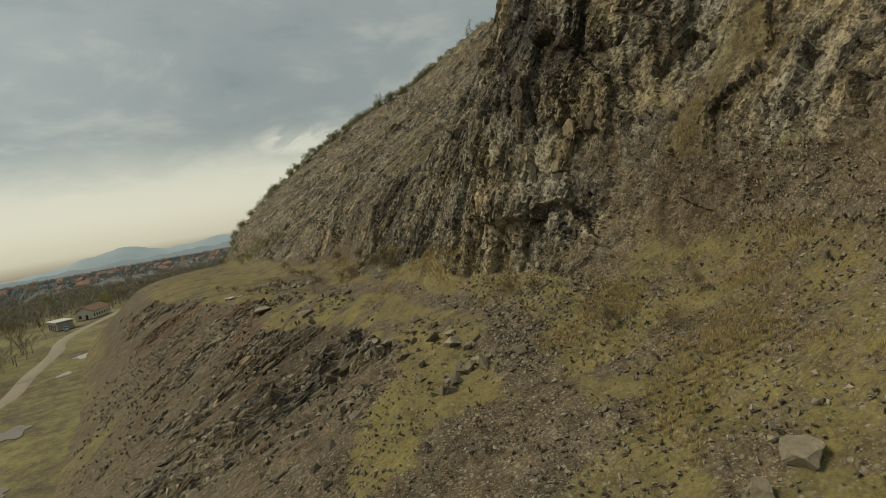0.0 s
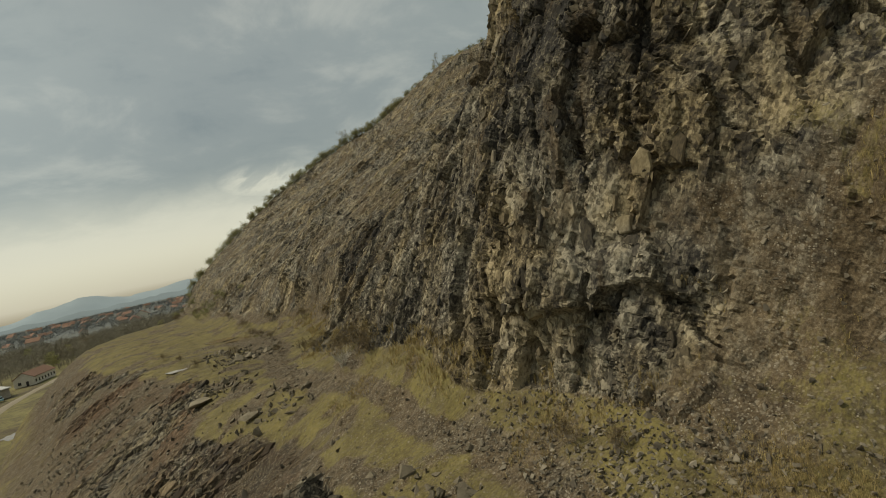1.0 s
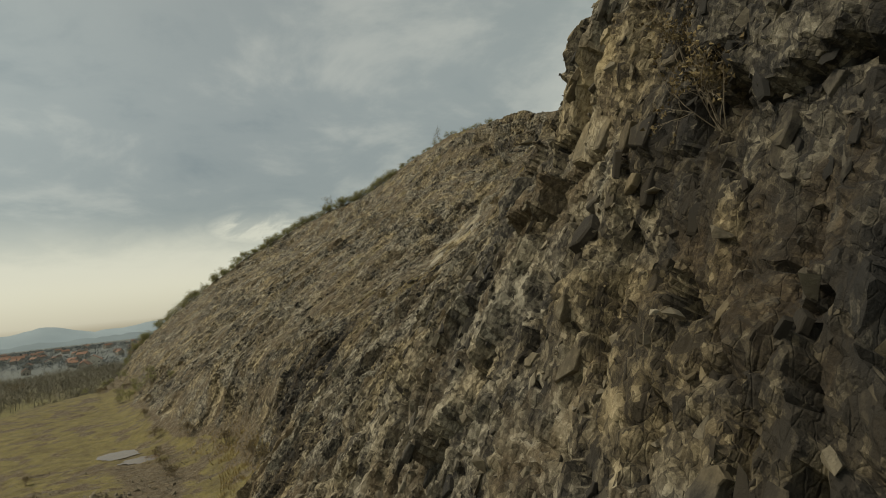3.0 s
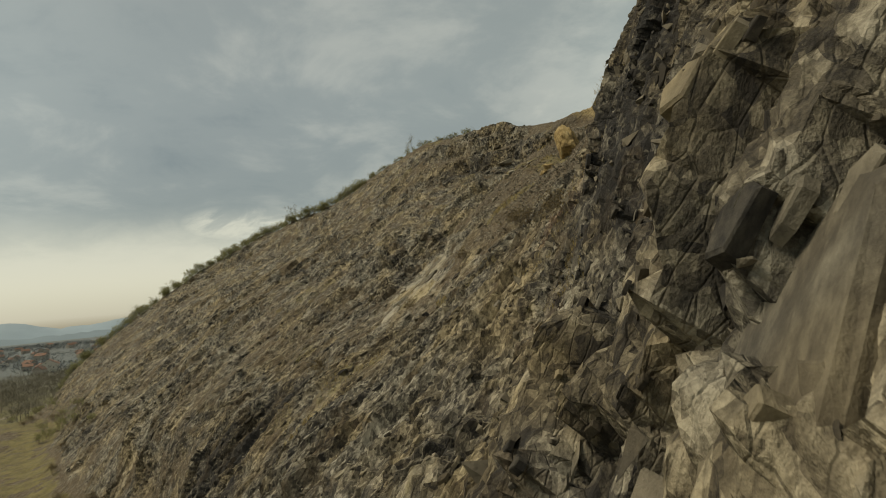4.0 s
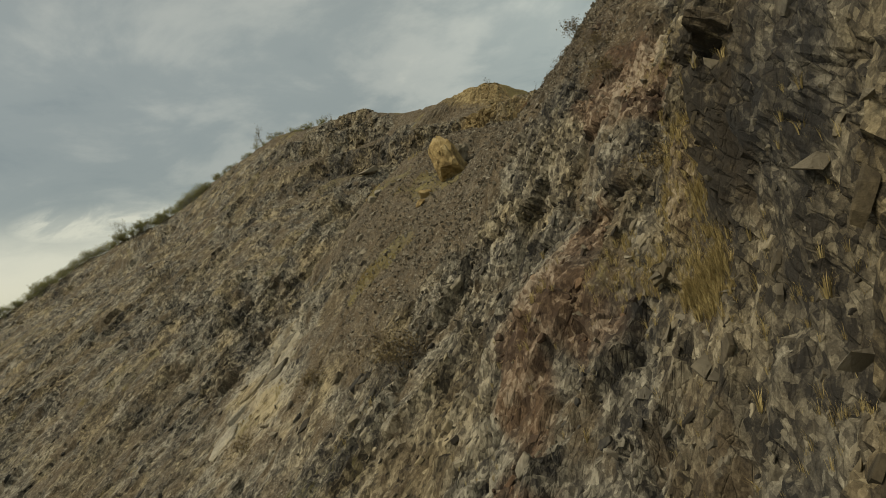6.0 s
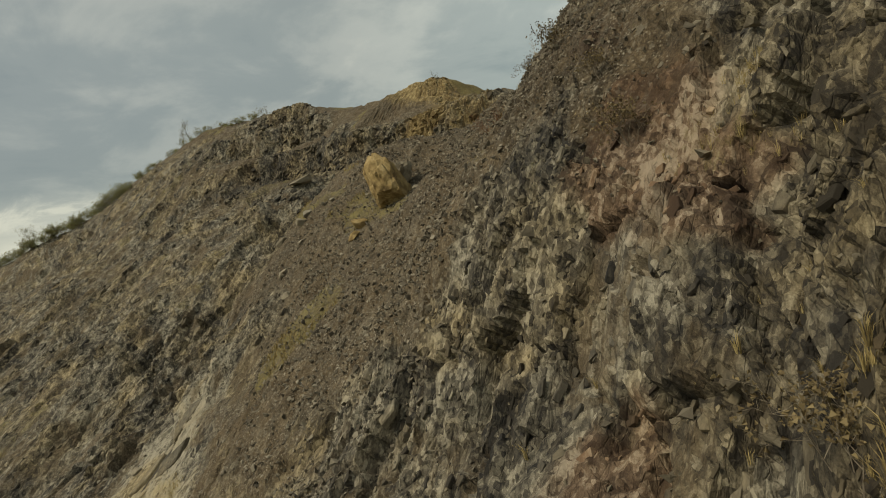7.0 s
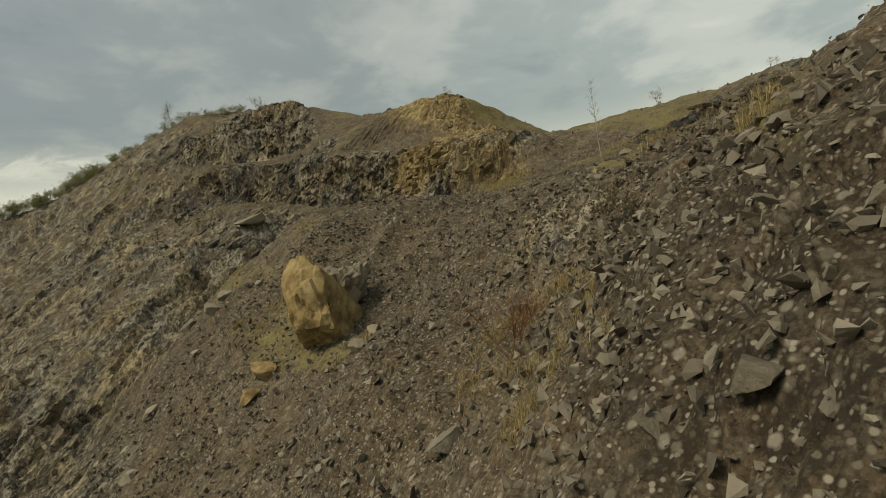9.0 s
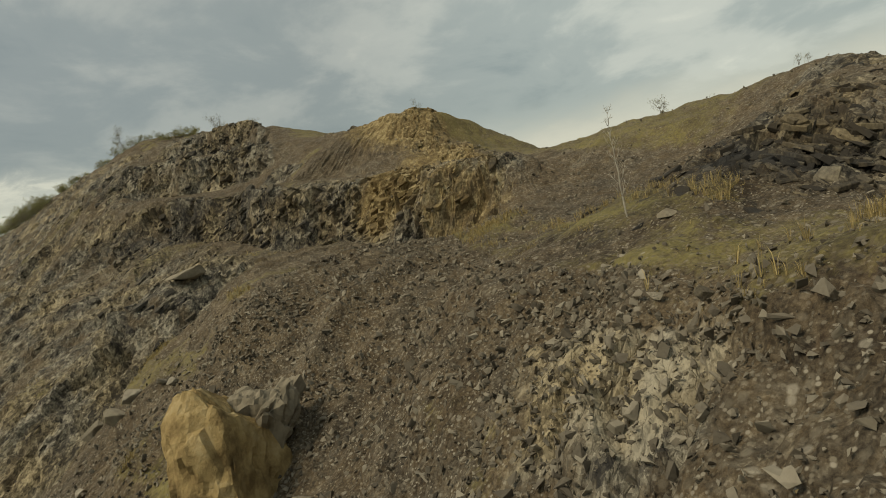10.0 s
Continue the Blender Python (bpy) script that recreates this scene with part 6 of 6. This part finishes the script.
for _ in range(64):
    a, far = math.radians(rng.uniform(-42, -19)), rng.uniform(700, 2100)
    x, y = far * math.sin(a), far * math.cos(a)
    house("town_house", x, y, GZ - max(0, far - 900) * 0.0022, rng.uniform(9, 13), rng.uniform(12, 18), rng.uniform(4.5, 8), rng.uniform(3, 4.5), rng.uniform(0, 180), (WALL, GREYWALL)[int(rng.random() < 0.8)], TILE,
          "village house with a red tiled roof among trees", 1, 2, False)

TREES = [bush_meshes(rng, 1, 9.0, 0.16, 3, TWIG, BROWN_LEAF, 3, 0.22, clear=True, split=(2, 4)) for _ in range(4)]
GREENISH = [bush_meshes(rng, 2, 7.0, 0.12, 3, TWIG, BUD, 4, 0.35, 0.35) for _ in range(2)]


def valley_tree(x, y, size, green=False):
    kind = (GREENISH if green else TREES)
    z = -5.0 - max(0, math.hypot(x, y) - 900) * 0.0022
    plant("tree", kind[int(rng.integers(len(kind)))], (x, y, z), size, rng.uniform(0, 360), "leafing yellow-green tree in the valley" if green else "leafless grey-brown tree in the valley", "tree", "valley trees", ("trunk", "crown"))


for _ in range(44):
    t = rng.random()
    y = 105 + 110 * t
    valley_tree(curve_through(ROUTE, np.array([y]))[0, 0] - 7 - 55 * rng.random(), y + 8 * rng.normal(), rng.uniform(0.6, 1.15))
for _ in range(14):
    valley_tree(rng.uniform(-330, -190), rng.uniform(270, 420), rng.uniform(0.6, 1.1), rng.random() < 0.25)
for x, y, sz in ((-150, 262, 0.5), (-152, 268, 0.6), (-143, 240, 0.45), (-190, 300, 0.8), (-205, 318, 0.9), (-182, 331, 0.7), (-215, 350, 0.9), (-226, 386, 0.9), (-137, 232, 0.4), (-132, 225, 0.35)):
    valley_tree(x, y, sz, rng.random() < 0.5)


def woodland(name, n, near, distant, twigs, thin, open_, mat, label, seed):
    """Bare woods: a crown of thin upright twigs over a stem for each tree."""
    r = np.random.default_rng(seed)
    far = np.sqrt(near**2 + (distant**2 - near**2) * r.random(n))
    a = np.radians(r.uniform(-66, -12, n))
    x, y = far * np.sin(a), 10 + far * np.cos(a)
    grove = fractal(np.stack([x, y, 0 * x], 1) / 90, 3, seed=8)
    keep = (np.abs(x - np.interp(y, [p[0] for p in ROUTE], [p[1] for p in ROUTE])) > 8) & (x < np.where(y < 300, np.interp(y, [p[0] for p in ROUTE], [p[1] for p in ROUTE]) - 8, -128 - 0.06 * y)) & (grove > open_)
    keep &= ~((x > -198) & (x < -145) & (y < 300) & (y > 205))
    x, y, far = x[keep], y[keep], far[keep]
    z = -5.2 - np.clip(far - 900, 0, None) * 0.0022
    slivers = []
    for _ in range(twigs):
        d = r.normal(size=3) * [0.22, 0.22, 0.26]
        c = np.array([d[0], d[1], 0.60 + d[2] * 0.8])
        w, h = r.uniform(0.5, 1.3) * thin, r.uniform(0.14, 0.34)
        t = r.uniform(0, math.pi)
        e = np.array([math.cos(t), math.sin(t), 0])
        slivers.append(np.array([c - e * w, c + e * w, c + [d[0] * 1.1, d[1] * 1.1, h]]))
    slivers.append(np.array([[-0.025, 0, 0], [0.025, 0, 0], [0, 0, 0.8]]))
    v = np.concatenate(slivers)
    f = np.arange(len(v)).reshape(-1, 3)
    size = r.uniform(4.5, 9, len(x))
    t = r.uniform(0, 2 * math.pi, len(x))
    zero = 0 * t
    turns = np.stack([np.stack([np.cos(t), -np.sin(t), zero], 1), np.stack([np.sin(t), np.cos(t), zero], 1), np.stack([zero, zero, zero + 1], 1)], 1) * size[:, None, None]
    vv, ff = many(v, f, turns, np.stack([x, y, z], 1))
    tagged(new(name, mesh_from(name, vv, ff, mat)), label, "woods", kind="stuff")


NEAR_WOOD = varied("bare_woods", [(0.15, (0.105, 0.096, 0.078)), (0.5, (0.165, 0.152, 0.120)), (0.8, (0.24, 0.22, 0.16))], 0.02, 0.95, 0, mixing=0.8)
# distance haze over the far trees is mixed into this base colour
HAZED_WOOD = varied("far_woods_haze", [(0.15, (0.095, 0.110, 0.118)), (0.5, (0.13, 0.145, 0.150)), (0.8, (0.165, 0.175, 0.165))], 0.01, 0.95, 0, mixing=0.8)
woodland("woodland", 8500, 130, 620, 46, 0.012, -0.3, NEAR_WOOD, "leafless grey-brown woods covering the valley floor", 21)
woodland("far_woodland", 14000, 600, 2300, 16, 0.075, -0.16, HAZED_WOOD, "far woods and orchards about the town, coloured blue-grey for haze", 22)


# ---------------------------------------------------------------- far mountains
def mountains(name, far, profile, base, tint, rough_amp, seed, label):
    """A ring of hills far behind the valley, from bearings and heights in degrees."""
    a = np.linspace(-180, 180, 721)
    el = np.interp(a, [p[0] for p in profile], [p[1] for p in profile])
    el = el + rough_amp * fractal(np.stack([a / 2.5, 0 * a, 0 * a + seed], 1), 4, seed=seed)
    rows = []
    for k, (back, up) in enumerate(((0, 0.0), (150, 0.45), (300, 1.0), (450, 0.6))):
        r = far + back
        h = base + up * (far * np.tan(np.radians(np.clip(el, 0.05, None))) - base)
        rows.append(np.stack([r * np.sin(np.radians(a)), r * np.cos(np.radians(a)), h + 12 * up * fractal(np.stack([a, 0 * a + k, 0 * a], 1), 3, seed=seed + 5)], 1))
    m, t, b = material(name)
    c = t.nodes.new("ShaderNodeTexCoord").outputs["Object"]
    # the tint paints aerial haze into the base colour of the hills
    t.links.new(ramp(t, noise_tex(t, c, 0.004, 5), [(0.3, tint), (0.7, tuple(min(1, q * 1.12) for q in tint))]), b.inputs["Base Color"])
    b.inputs["Roughness"].default_value = 1.0
    b.inputs["Specular IOR Level"].default_value = 0.0
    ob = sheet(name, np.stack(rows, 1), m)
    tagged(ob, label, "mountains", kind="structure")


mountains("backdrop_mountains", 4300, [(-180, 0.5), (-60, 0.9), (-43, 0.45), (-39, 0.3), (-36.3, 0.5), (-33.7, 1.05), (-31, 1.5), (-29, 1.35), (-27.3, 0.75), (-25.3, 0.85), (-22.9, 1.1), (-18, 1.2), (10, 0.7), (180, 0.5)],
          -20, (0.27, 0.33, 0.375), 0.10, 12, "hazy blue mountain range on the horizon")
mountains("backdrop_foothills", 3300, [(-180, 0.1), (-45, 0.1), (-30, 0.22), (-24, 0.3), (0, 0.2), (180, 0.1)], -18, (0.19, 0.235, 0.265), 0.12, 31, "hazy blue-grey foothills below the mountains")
